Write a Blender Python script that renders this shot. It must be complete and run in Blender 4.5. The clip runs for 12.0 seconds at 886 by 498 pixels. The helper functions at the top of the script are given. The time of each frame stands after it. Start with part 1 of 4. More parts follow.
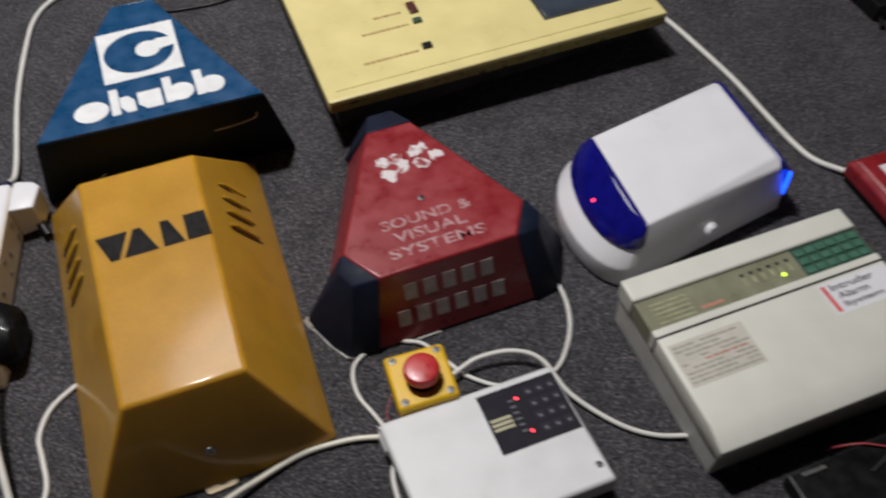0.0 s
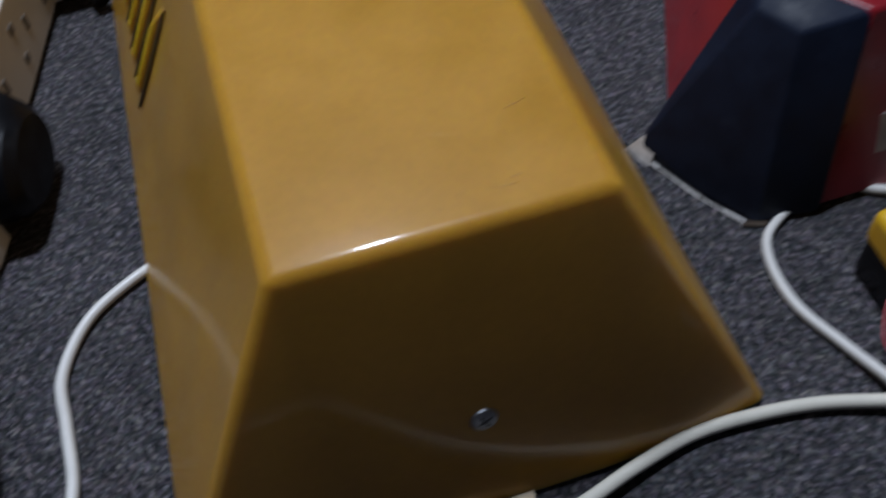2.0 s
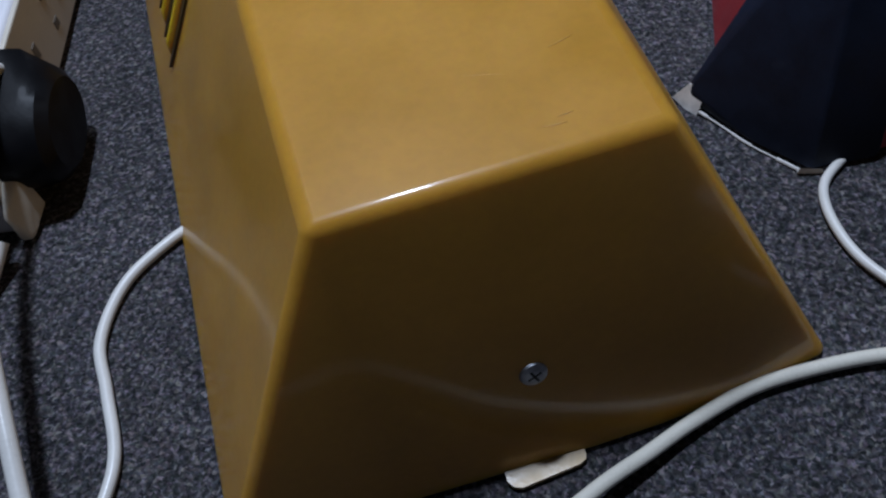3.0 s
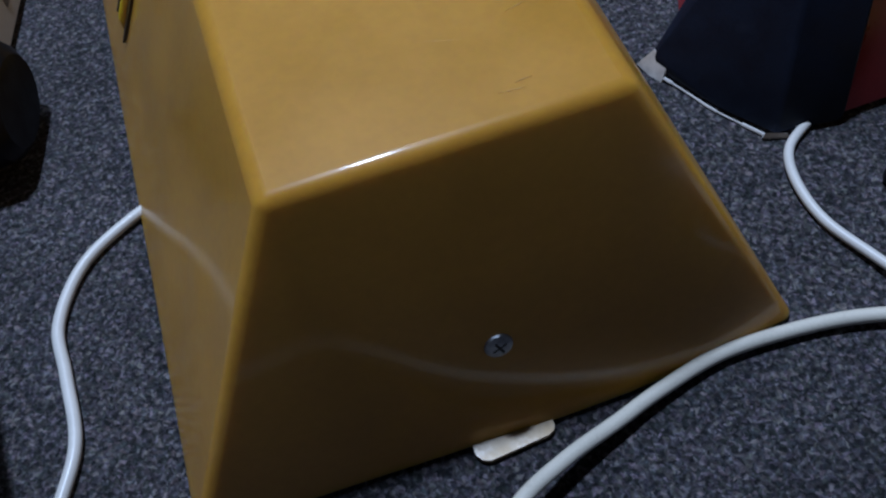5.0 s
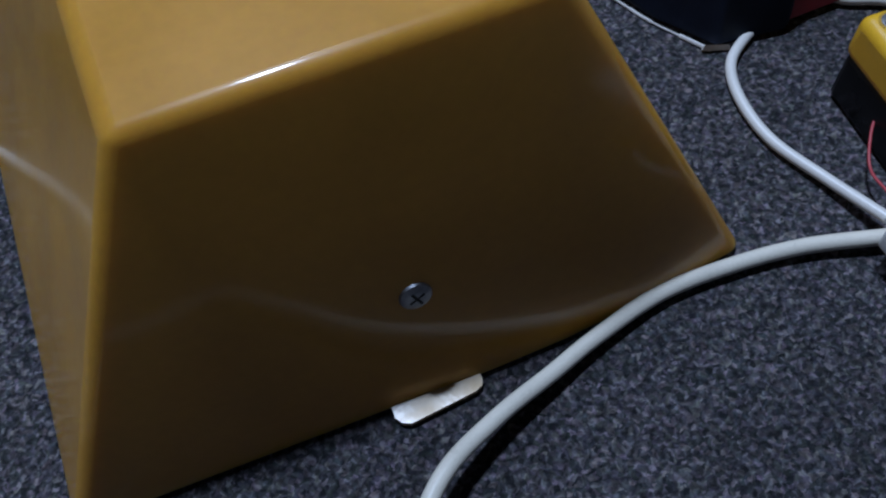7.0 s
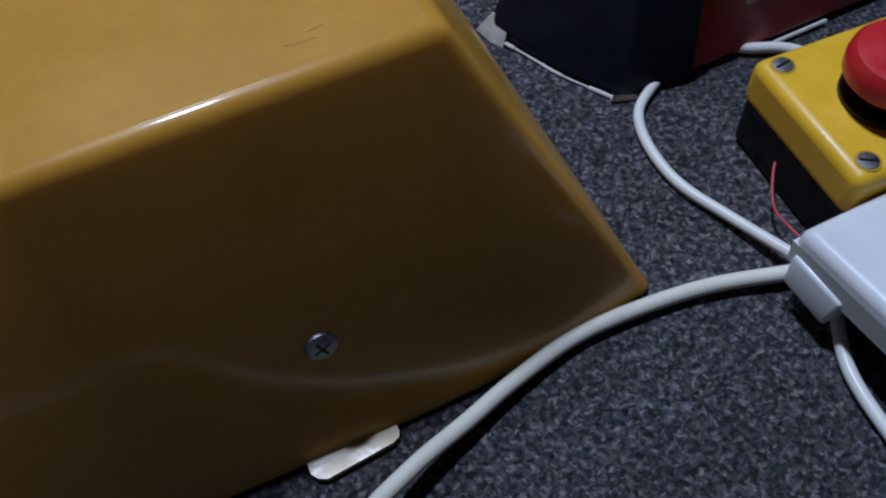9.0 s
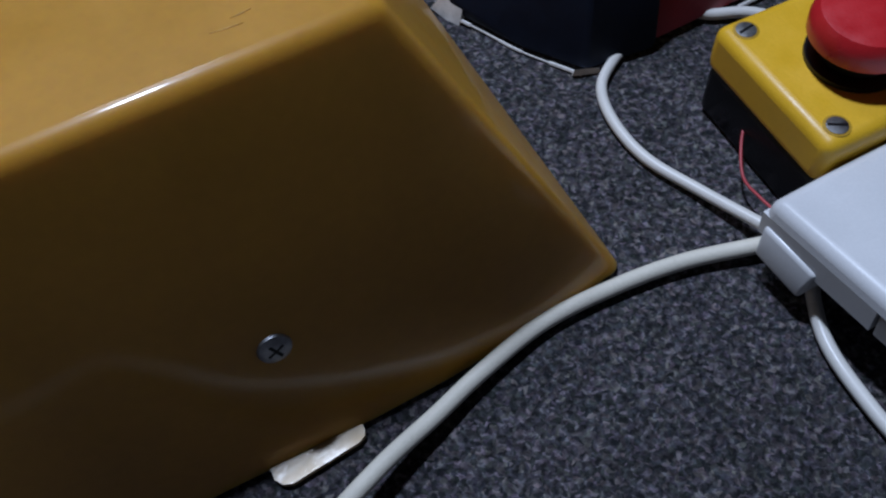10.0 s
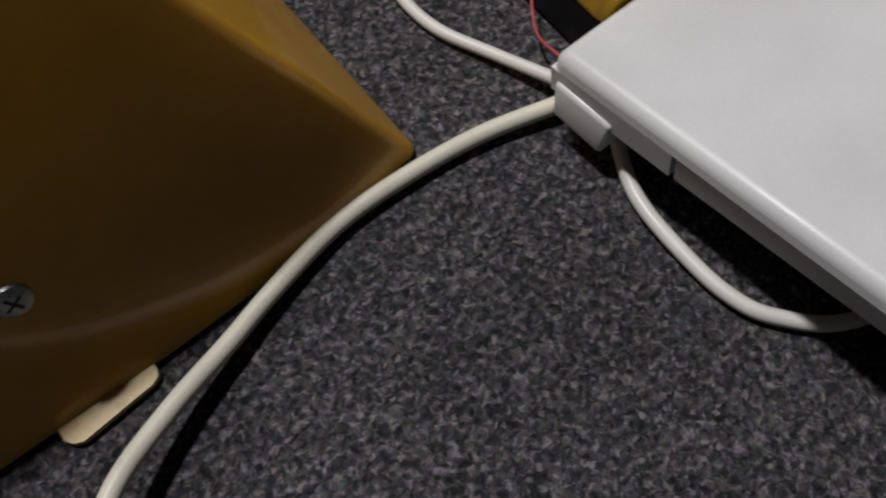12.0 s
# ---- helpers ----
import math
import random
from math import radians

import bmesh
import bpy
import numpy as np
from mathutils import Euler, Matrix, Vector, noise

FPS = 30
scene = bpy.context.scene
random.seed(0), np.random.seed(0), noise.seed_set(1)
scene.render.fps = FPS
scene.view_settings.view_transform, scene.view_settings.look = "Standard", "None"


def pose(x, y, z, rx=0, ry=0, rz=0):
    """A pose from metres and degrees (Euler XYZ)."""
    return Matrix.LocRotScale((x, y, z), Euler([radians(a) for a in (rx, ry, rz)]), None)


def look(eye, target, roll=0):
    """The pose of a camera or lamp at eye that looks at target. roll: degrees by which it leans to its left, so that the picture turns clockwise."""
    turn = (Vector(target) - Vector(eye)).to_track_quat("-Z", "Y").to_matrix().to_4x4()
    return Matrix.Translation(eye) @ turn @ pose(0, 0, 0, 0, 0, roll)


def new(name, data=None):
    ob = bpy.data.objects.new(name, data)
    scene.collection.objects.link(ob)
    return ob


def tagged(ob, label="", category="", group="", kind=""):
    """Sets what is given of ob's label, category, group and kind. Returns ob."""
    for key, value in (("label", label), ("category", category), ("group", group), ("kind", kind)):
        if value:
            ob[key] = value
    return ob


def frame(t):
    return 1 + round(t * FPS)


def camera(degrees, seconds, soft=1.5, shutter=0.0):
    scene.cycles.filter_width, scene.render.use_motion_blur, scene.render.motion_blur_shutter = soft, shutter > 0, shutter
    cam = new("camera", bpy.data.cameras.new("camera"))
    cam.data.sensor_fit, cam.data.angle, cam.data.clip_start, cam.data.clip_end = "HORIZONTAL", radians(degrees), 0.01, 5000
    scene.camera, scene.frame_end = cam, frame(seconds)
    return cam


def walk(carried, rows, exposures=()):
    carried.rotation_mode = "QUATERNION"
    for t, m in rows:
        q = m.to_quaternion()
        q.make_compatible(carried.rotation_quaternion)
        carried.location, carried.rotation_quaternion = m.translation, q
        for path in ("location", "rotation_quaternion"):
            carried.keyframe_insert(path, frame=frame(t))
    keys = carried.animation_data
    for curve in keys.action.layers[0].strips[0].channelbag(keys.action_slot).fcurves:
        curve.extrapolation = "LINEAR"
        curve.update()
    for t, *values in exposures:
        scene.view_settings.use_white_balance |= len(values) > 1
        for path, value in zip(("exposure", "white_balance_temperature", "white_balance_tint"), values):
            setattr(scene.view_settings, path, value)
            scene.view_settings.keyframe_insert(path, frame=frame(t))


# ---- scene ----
cam = camera(53.0, 12.0, soft=2.1, shutter=0.7)
PATH = [
    (0, (0.076, 0.174, 0.895), (0.488, 1.327, -0.687), -1.6),
    (0.5, (0.042, 0.216, 0.851), (0.372, 1.414, -0.716), -6.3),
    (0.9, (-0.008, 0.292, 0.738), (0.344, 1.49, -0.825), -8.7),
    (1, (-0.015, 0.324, 0.692), (0.367, 1.515, -0.869), -7.6),
    (1.2, (-0.031, 0.38, 0.591), (0.401, 1.626, -0.913), -5.6),
    (1.5, (-0.041, 0.442, 0.459), (0.381, 1.65, -1.079), -3.9),
    (2, (-0.058, 0.482, 0.367), (0.184, 1.668, -1.225), -7.1),
    (2.5, (-0.065, 0.477, 0.358), (0.077, 1.663, -1.246), -11.2),
    (3, (-0.064, 0.484, 0.351), (0.095, 1.649, -1.266), -11.2),
    (5, (-0.059, 0.484, 0.344), (0.135, 1.596, -1.307), -10.8),
    (5.5, (-0.055, 0.492, 0.327), (0.143, 1.525, -1.374), -10.0),
    (6, (-0.056, 0.506, 0.311), (0.165, 1.453, -1.436), -8.7),
    (6.5, (-0.05, 0.508, 0.307), (0.202, 1.436, -1.446), -7.5),
    (7, (-0.048, 0.509, 0.306), (0.248, 1.438, -1.44), -6.1),
    (9, (-0.032, 0.494, 0.303), (0.387, 1.515, -1.366), -4.4),
    (9.5, (-0.027, 0.495, 0.294), (0.396, 1.479, -1.395), -5.2),
    (10, (-0.02, 0.498, 0.293), (0.411, 1.474, -1.399), -6.0),
    (10.5, (-0.013, 0.496, 0.282), (0.426, 1.384, -1.456), -6.2),
    (11, (0.001, 0.492, 0.279), (0.449, 1.296, -1.497), -7.4),
    (11.5, (0.012, 0.484, 0.271), (0.469, 1.254, -1.517), -7.4),
    (12, (0.023, 0.481, 0.266), (0.482, 1.218, -1.536), -8.1),
]
walk(cam, [(t, look(eye, target, roll)) for t, eye, target, roll in PATH],
     exposures=[(0, -0.02, 6500, 10), (1.2, -0.22, 6500, 10), (2.2, -0.32, 5150, 9.5), (3.2, -0.32, 5050, 9.5), (5.0, -0.32, 4700, 9.5), (7.2, -0.32, 4700, 9.5), (9.0, -0.32, 4900, 10.5), (10.3, -0.32, 5050, 11), (10.7, -0.25, 6300, 10), (12, -0.22, 6500, 10)])

# ---- world and light ----
world = bpy.data.worlds.new("world")
scene.world = world
world.use_nodes = True
world.node_tree.nodes["Background"].inputs[0].default_value = (0.5, 0.6, 0.8, 1)
world.node_tree.nodes["Background"].inputs[1].default_value = 0.02

LAMP = (-0.05, 1.315, 2.28)
lamp_data = bpy.data.lights.new("ceiling_lamp", "AREA")
lamp_data.shape, lamp_data.size, lamp_data.energy = "DISK", 0.20, 48.5
lamp_data.color = (1.0, 0.985, 0.975)
lamp = new("ceiling_lamp", lamp_data)
lamp.location = LAMP

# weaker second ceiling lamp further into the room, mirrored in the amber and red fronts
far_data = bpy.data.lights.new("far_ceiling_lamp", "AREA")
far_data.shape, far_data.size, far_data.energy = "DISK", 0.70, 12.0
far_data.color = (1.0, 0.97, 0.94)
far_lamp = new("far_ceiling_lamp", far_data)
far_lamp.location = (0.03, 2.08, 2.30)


# ---- materials ----
def mat(name, color, rough=0.5, metal=0.0, vary=0.12, scale=30.0, fine=500.0, bump=0.05, coat=0.0, sss=0.0,
        sss_radius=(0.02, 0.009, 0.002), coat_rough=0.08, rough_vary=0.12, emit=0.0, spec=0.5, wear=None, wear_at=0.6):
    """A painted, plastic or metal surface with stains at one scale and grain at another."""
    m = bpy.data.materials.new(name)
    m.use_nodes = True
    n, l = m.node_tree.nodes, m.node_tree.links
    b = n["Principled BSDF"]
    tc = n.new("ShaderNodeTexCoord")
    big = n.new("ShaderNodeTexNoise")
    big.inputs["Scale"].default_value, big.inputs["Detail"].default_value = scale, 6
    small = n.new("ShaderNodeTexNoise")
    small.inputs["Scale"].default_value, small.inputs["Detail"].default_value = fine, 3
    for q in (big, small):
        l.new(tc.outputs["Object"], q.inputs["Vector"])
    ramp = n.new("ShaderNodeMapRange")
    ramp.inputs["From Min"].default_value, ramp.inputs["From Max"].default_value = 0.3, 0.7
    ramp.inputs["To Min"].default_value, ramp.inputs["To Max"].default_value = 1 - vary, 1 + vary
    l.new(big.outputs["Fac"], ramp.inputs["Value"])
    ramp2 = n.new("ShaderNodeMapRange")
    ramp2.inputs["From Min"].default_value, ramp2.inputs["From Max"].default_value = 0.3, 0.7
    ramp2.inputs["To Min"].default_value, ramp2.inputs["To Max"].default_value = 1 - vary * 0.5, 1 + vary * 0.5
    l.new(small.outputs["Fac"], ramp2.inputs["Value"])
    times = n.new("ShaderNodeMath")
    times.operation = "MULTIPLY"
    l.new(ramp.outputs[0], times.inputs[0])
    l.new(ramp2.outputs[0], times.inputs[1])
    tint = n.new("ShaderNodeVectorMath")
    tint.operation = "SCALE"
    tint.inputs[0].default_value = color
    l.new(times.outputs[0], tint.inputs["Scale"])
    out = tint.outputs[0]
    if wear:
        mask = n.new("ShaderNodeTexNoise")
        mask.inputs["Scale"].default_value, mask.inputs["Detail"].default_value = 90, 5
        l.new(tc.outputs["Object"], mask.inputs["Vector"])
        edge = n.new("ShaderNodeMapRange")
        edge.inputs["From Min"].default_value, edge.inputs["From Max"].default_value = wear_at - 0.08, wear_at + 0.08
        l.new(mask.outputs["Fac"], edge.inputs["Value"])
        mix = n.new("ShaderNodeMix")
        mix.data_type = "RGBA"
        l.new(edge.outputs[0], mix.inputs["Factor"])
        l.new(out, mix.inputs["A"])
        mix.inputs["B"].default_value = (*wear, 1)
        out = mix.outputs["Result"]
    l.new(out, b.inputs["Base Color"])
    rr = n.new("ShaderNodeMapRange")
    rr.inputs["From Min"].default_value, rr.inputs["From Max"].default_value = 0.3, 0.7
    rr.inputs["To Min"].default_value, rr.inputs["To Max"].default_value = max(rough - rough_vary, 0.03), rough + rough_vary
    l.new(big.outputs["Fac"], rr.inputs["Value"])
    l.new(rr.outputs[0], b.inputs["Roughness"])
    bp = n.new("ShaderNodeBump")
    bp.inputs["Strength"].default_value, bp.inputs["Distance"].default_value = bump, 0.002
    l.new(small.outputs["Fac"], bp.inputs["Height"])
    l.new(bp.outputs[0], b.inputs["Normal"])
    b.inputs["Metallic"].default_value = metal
    b.inputs["Specular IOR Level"].default_value = spec
    b.inputs["Coat Weight"].default_value, b.inputs["Coat Roughness"].default_value = coat, coat_rough
    if sss:
        b.inputs["Subsurface Weight"].default_value, b.inputs["Subsurface Scale"].default_value = sss, 1.0
        b.inputs["Subsurface Radius"].default_value = sss_radius
    if emit:
        b.inputs["Emission Color"].default_value, b.inputs["Emission Strength"].default_value = (*color, 1), emit
    return m


def carpet_mat():
    """Short grey contract carpet: flecked tufts about two millimetres across, with worn patches."""
    m = bpy.data.materials.new("carpet")
    m.use_nodes = True
    n, l = m.node_tree.nodes, m.node_tree.links
    b = n["Principled BSDF"]
    tc = n.new("ShaderNodeTexCoord")
    warp = n.new("ShaderNodeTexNoise")
    warp.inputs["Scale"].default_value = 260
    l.new(tc.outputs["Object"], warp.inputs["Vector"])
    add = n.new("ShaderNodeVectorMath")
    add.operation = "MULTIPLY_ADD"
    add.inputs[1].default_value = (0.004, 0.004, 0.004)
    l.new(warp.outputs["Color"], add.inputs[0])
    l.new(tc.outputs["Object"], add.inputs[2])
    vo = n.new("ShaderNodeTexVoronoi")
    vo.inputs["Scale"].default_value = 620
    l.new(add.outputs[0], vo.inputs["Vector"])
    fleck = n.new("ShaderNodeTexNoise")
    fleck.inputs["Scale"].default_value, fleck.inputs["Detail"].default_value = 400, 4
    l.new(add.outputs[0], fleck.inputs["Vector"])
    patch = n.new("ShaderNodeTexNoise")
    patch.inputs["Scale"].default_value, patch.inputs["Detail"].default_value = 14, 5
    l.new(tc.outputs["Object"], patch.inputs["Vector"])
    sep = n.new("ShaderNodeSeparateColor")
    l.new(vo.outputs["Color"], sep.inputs[0])
    blend = n.new("ShaderNodeMath")
    blend.operation = "MULTIPLY_ADD"
    blend.inputs[1].default_value = 0.42
    l.new(sep.outputs[0], blend.inputs[0])
    f2 = n.new("ShaderNodeMapRange")
    f2.inputs["From Min"].default_value, f2.inputs["From Max"].default_value = 0.3, 0.7
    f2.inputs["To Max"].default_value = 0.58
    l.new(fleck.outputs["Fac"], f2.inputs["Value"])
    l.new(f2.outputs[0], blend.inputs[2])
    ramp = n.new("ShaderNodeValToRGB")
    e = ramp.color_ramp.elements
    e[0].position, e[0].color = 0.16, (0.014, 0.014, 0.016, 1)
    e[1].position, e[1].color = 0.88, (0.225, 0.220, 0.232, 1)
    for at, c in ((0.42, (0.043, 0.041, 0.045, 1)), (0.66, (0.100, 0.096, 0.105, 1))):
        k = e.new(at)
        k.color = c
    l.new(blend.outputs[0], ramp.inputs["Fac"])
    worn = n.new("ShaderNodeMapRange")
    worn.inputs["From Min"].default_value, worn.inputs["From Max"].default_value = 0.3, 0.7
    worn.inputs["To Min"].default_value, worn.inputs["To Max"].default_value = 0.60, 0.90
    l.new(patch.outputs["Fac"], worn.inputs["Value"])
    tint = n.new("ShaderNodeVectorMath")
    tint.operation = "SCALE"
    l.new(ramp.outputs[0], tint.inputs[0])
    l.new(worn.outputs[0], tint.inputs["Scale"])
    hue = n.new("ShaderNodeVectorMath")
    hue.operation = "MULTIPLY_ADD"
    hue.inputs[1].default_value, hue.inputs[2].default_value = (0.22, 0.18, 0.25), (0.89, 0.91, 0.885)
    l.new(vo.outputs["Color"], hue.inputs[0])
    dyed = n.new("ShaderNodeVectorMath")
    dyed.operation = "MULTIPLY"
    l.new(tint.outputs[0], dyed.inputs[0])
    l.new(hue.outputs[0], dyed.inputs[1])
    l.new(dyed.outputs[0], b.inputs["Base Color"])
    b.inputs["Roughness"].default_value = 0.95
    b.inputs["Specular IOR Level"].default_value = 0.15
    b.inputs["Sheen Weight"].default_value, b.inputs["Sheen Roughness"].default_value = 0.1, 0.5
    bp = n.new("ShaderNodeBump")
    bp.inputs["Strength"].default_value, bp.inputs["Distance"].default_value = 0.6, 0.0016
    l.new(blend.outputs[0], bp.inputs["Height"])
    l.new(bp.outputs[0], b.inputs["Normal"])
    return m


M_CARPET = carpet_mat()
M_WALL = mat("wall_paint", (0.27, 0.265, 0.26), 0.8, vary=0.06, scale=3, fine=80)
M_AMBER = mat("amber_plastic", (0.470, 0.244, 0.024), 0.38, vary=0.08, scale=24, fine=260, bump=0.012, coat=0.45, coat_rough=0.11, sss=0.85, sss_radius=(0.014, 0.0145, 0.0024), rough_vary=0.09, spec=0.22)
M_AMBER_DARK = mat("amber_slot", (0.050, 0.023, 0.005), 0.5, vary=0.2)
M_SCRATCH = mat("scuffed_amber", (0.55, 0.31, 0.06), 0.5, vary=0.2, scale=300)
M_BLACK_INK = mat("black_ink", (0.007, 0.006, 0.006), 0.75, vary=0.1, scale=120, spec=0.25)
M_BLUE = mat("blue_paint", (0.006, 0.055, 0.145), 0.32, vary=0.14, scale=40, fine=700, coat=0.2, wear=(0.02, 0.09, 0.19), wear_at=0.72)
M_BLUE_SIDE = mat("dark_blue_side", (0.005, 0.009, 0.017), 0.5, vary=0.2, scale=60, spec=0.12)
M_WHITE_INK = mat("white_ink", (0.72, 0.72, 0.72), 0.45, vary=0.06, scale=80)
M_RED = mat("red_paint", (0.245, 0.014, 0.020), 0.36, vary=0.14, scale=45, fine=600, coat=0.2, coat_rough=0.15)
M_NAVY = mat("navy_paint", (0.007, 0.011, 0.026), 0.58, vary=0.2, scale=60, coat=0.0, spec=0.18, wear=(0.014, 0.02, 0.04), wear_at=0.72)
M_WORN = mat("worn_lettering", (0.26, 0.018, 0.024), 0.4, vary=0.1, wear=(0.42, 0.23, 0.24), wear_at=0.43)
M_WORN2 = mat("worn_emblem", (0.27, 0.02, 0.025), 0.4, vary=0.1, wear=(0.66, 0.60, 0.61), wear_at=0.43)
M_SILVER = mat("grey_lettering", (0.40, 0.35, 0.35), 0.45, vary=0.2, scale=90)
M_FLAKE = mat("bare_plastic", (0.62, 0.60, 0.58), 0.5, vary=0.15, scale=150)
M_CREAM = mat("cream_enamel", (0.70, 0.60, 0.27), 0.35, vary=0.05, scale=20, fine=400, bump=0.02)
M_CREAM_EDGE = mat("worn_yellow_edge", (0.34, 0.27, 0.07), 0.5, vary=0.35, scale=90, wear=(0.05, 0.04, 0.02), wear_at=0.62)
M_DARKBOX = mat("charcoal_metal", (0.040, 0.040, 0.042), 0.5, vary=0.3, scale=35, wear=(0.05, 0.05, 0.05), wear_at=0.74)
M_BROWN_INK = mat("brown_print", (0.36, 0.22, 0.09), 0.5, vary=0.3, scale=200)
M_SMOKE = mat("smoked_window", (0.045, 0.055, 0.075), 0.15, vary=0.2, coat=0.5)
M_WHITE = mat("white_plastic", (0.74, 0.73, 0.76), 0.38, vary=0.03, scale=20, fine=900, bump=0.04)
M_GREYW = mat("grey_white_plastic", (0.66, 0.66, 0.67), 0.40, vary=0.05, scale=25, fine=900, bump=0.035)
M_PALE = mat("warm_grey_plastic", (0.66, 0.65, 0.59), 0.42, vary=0.04, scale=20, fine=800, bump=0.05)
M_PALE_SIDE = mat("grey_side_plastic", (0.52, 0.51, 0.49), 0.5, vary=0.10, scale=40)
M_OLIVE = mat("olive_fascia", (0.215, 0.215, 0.145), 0.35, vary=0.12, scale=40)
M_OLIVE_INK = mat("pale_fascia_print", (0.33, 0.33, 0.20), 0.4, vary=0.2, scale=150)
M_GREEN = mat("green_key", (0.055, 0.155, 0.105), 0.45, vary=0.2, scale=120)
M_GREEN_DARK = mat("green_key_gap", (0.03, 0.075, 0.052), 0.5, vary=0.2)
M_LABEL = mat("beige_label", (0.53, 0.50, 0.44), 0.5, vary=0.06, scale=60)
M_LABEL_INK = mat("faint_label_print", (0.33, 0.31, 0.27), 0.5, vary=0.2, scale=150)
M_LABEL_RED = mat("faint_red_print", (0.46, 0.20, 0.15), 0.5, vary=0.2, scale=150)
M_GREY_INK = mat("grey_print", (0.12, 0.12, 0.14), 0.5, vary=0.15, scale=120)
M_RED_INK = mat("red_print", (0.62, 0.06, 0.06), 0.5, vary=0.1)
M_LENS = mat("blue_lens", (0.005, 0.005, 0.15), 0.07, vary=0.25, scale=60, coat=0.8, coat_rough=0.03, rough_vary=0.02, bump=0.01)
M_YELLOW = mat("yellow_plastic", (0.70, 0.42, 0.008), 0.40, vary=0.06, scale=60, fine=900, bump=0.06)
# darker copy of the lid yellow, painting shade round the screws
M_YELLOW_DARK = mat("shaded_yellow_rim", (0.42, 0.25, 0.006), 0.5, vary=0.1, scale=90)
M_REDBTN = mat("red_button", (0.46, 0.014, 0.018), 0.36, vary=0.08, scale=80, fine=900, coat=0.15, coat_rough=0.2)
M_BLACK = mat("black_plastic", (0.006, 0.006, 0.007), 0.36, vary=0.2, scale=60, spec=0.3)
M_STEEL = mat("steel", (0.19, 0.187, 0.185), 0.55, 1.0, vary=0.2, scale=200)
M_DARKSTEEL = mat("dark_steel", (0.17, 0.17, 0.18), 0.35, 1.0, vary=0.3, scale=200)
M_SCREW = mat("screw_steel", (0.34, 0.34, 0.36), 0.42, 1.0, vary=0.25, scale=260)
M_SWITCH = mat("dark_red_rocker", (0.075, 0.016, 0.014), 0.45, vary=0.2, scale=150)
M_CABLE = mat("white_cable_sheath", (0.68, 0.66, 0.62), 0.38, vary=0.06, scale=60, fine=700)
M_CABLE2 = mat("cream_cable_sheath", (0.70, 0.66, 0.56), 0.34, vary=0.06, scale=50, fine=700)
M_TAB = mat("amber_tab", (0.58, 0.42, 0.20), 0.3, vary=0.08, scale=90, coat=0.3)
M_PLUG = mat("black_plug_plastic", (0.004, 0.004, 0.005), 0.45, vary=0.15, scale=60, fine=600, spec=0.12, coat=0.08)
M_SOCKET = mat("ivory_plastic", (0.60, 0.55, 0.46), 0.42, vary=0.05, scale=40)
M_HOLE = mat("pin_hole", (0.16, 0.14, 0.12), 0.6, vary=0.2)
M_KEYPAD = mat("charcoal_keypad", (0.016, 0.015, 0.022), 0.75, vary=0.2, scale=80, spec=0.2)
M_KEY = mat("charcoal_key", (0.024, 0.023, 0.032), 0.7, vary=0.15, scale=120, spec=0.2)
M_KEY_INK = mat("grey_key_print", (0.12, 0.12, 0.13), 0.5, vary=0.15)
M_CREAM_BAR = mat("cream_label_strip", (0.45, 0.42, 0.27), 0.5, vary=0.1)
M_LED_RED = mat("red_led", (1.0, 0.03, 0.05), 0.3, emit=6.0)
M_LED_BLUE = mat("blue_led", (0.004, 0.06, 1.0), 0.3, emit=5.0)
M_LED_GREEN = mat("green_led", (0.55, 0.9, 0.05), 0.3, emit=3.0)
M_WIRE_RED = mat("red_wire", (0.38, 0.05, 0.06), 0.45)
M_NAVY_PLUG = mat("navy_grommet", (0.012, 0.014, 0.05), 0.5)


# ---- building helpers ----
def finish(name, bm, material, angle=32):
    bmesh.ops.recalc_face_normals(bm, faces=bm.faces)
    rounded = bm.faces.layers.int.get("rounded")
    for f in bm.faces:
        f.smooth = rounded is None or f[rounded] == 1
    for e in bm.edges:
        turn = e.calc_face_angle(0)
        e.smooth = turn < radians(angle)
        if rounded and radians(0.5) < turn < radians(20) and all(f[rounded] == 0 for f in e.link_faces):
            for f in e.link_faces:
                f.smooth = True
    me = bpy.data.meshes.new(name)
    bm.to_mesh(me)
    bm.free()
    me.materials.append(material)
    return me


def thing(name, at, label, category, group="", kind=""):
    """A top-level thing: an Empty at its base, to which parts are added in world places."""
    ob = new(name)
    ob.empty_display_size = 0.02
    ob.location = at
    return tagged(ob, label, category, group, kind)


def part(name, bm, material, parent, label="", m=None):
    if m is not None:
        bmesh.ops.transform(bm, matrix=m, verts=bm.verts)
    ob = new(name, finish(name, bm, material))
    ob.parent = parent
    if parent.type == "EMPTY":
        ob.matrix_parent_inverse = Matrix.Translation(-parent.location)
    return tagged(ob, label)


def solo(name, bm, material, label, category, group="", kind=""):
    return tagged(new(name, finish(name, bm, material)), label, category, group, kind)


def bevel(bm, width, segs=3, angle=20, rim=-1.0):
    """Round the edges; those wholly below the height rim stay sharp."""
    edges = [e for e in bm.edges if e.calc_face_angle(0) > radians(angle) and max(v.co.z for v in e.verts) > rim]
    if width > 0:
        rounded = bm.faces.layers.int.new("rounded")
        made = bmesh.ops.bevel(bm, geom=edges, offset=width, segments=segs, profile=0.5, affect="EDGES", clamp_overlap=True)
        for f in made["faces"]:
            f[rounded] = 1
    return bm


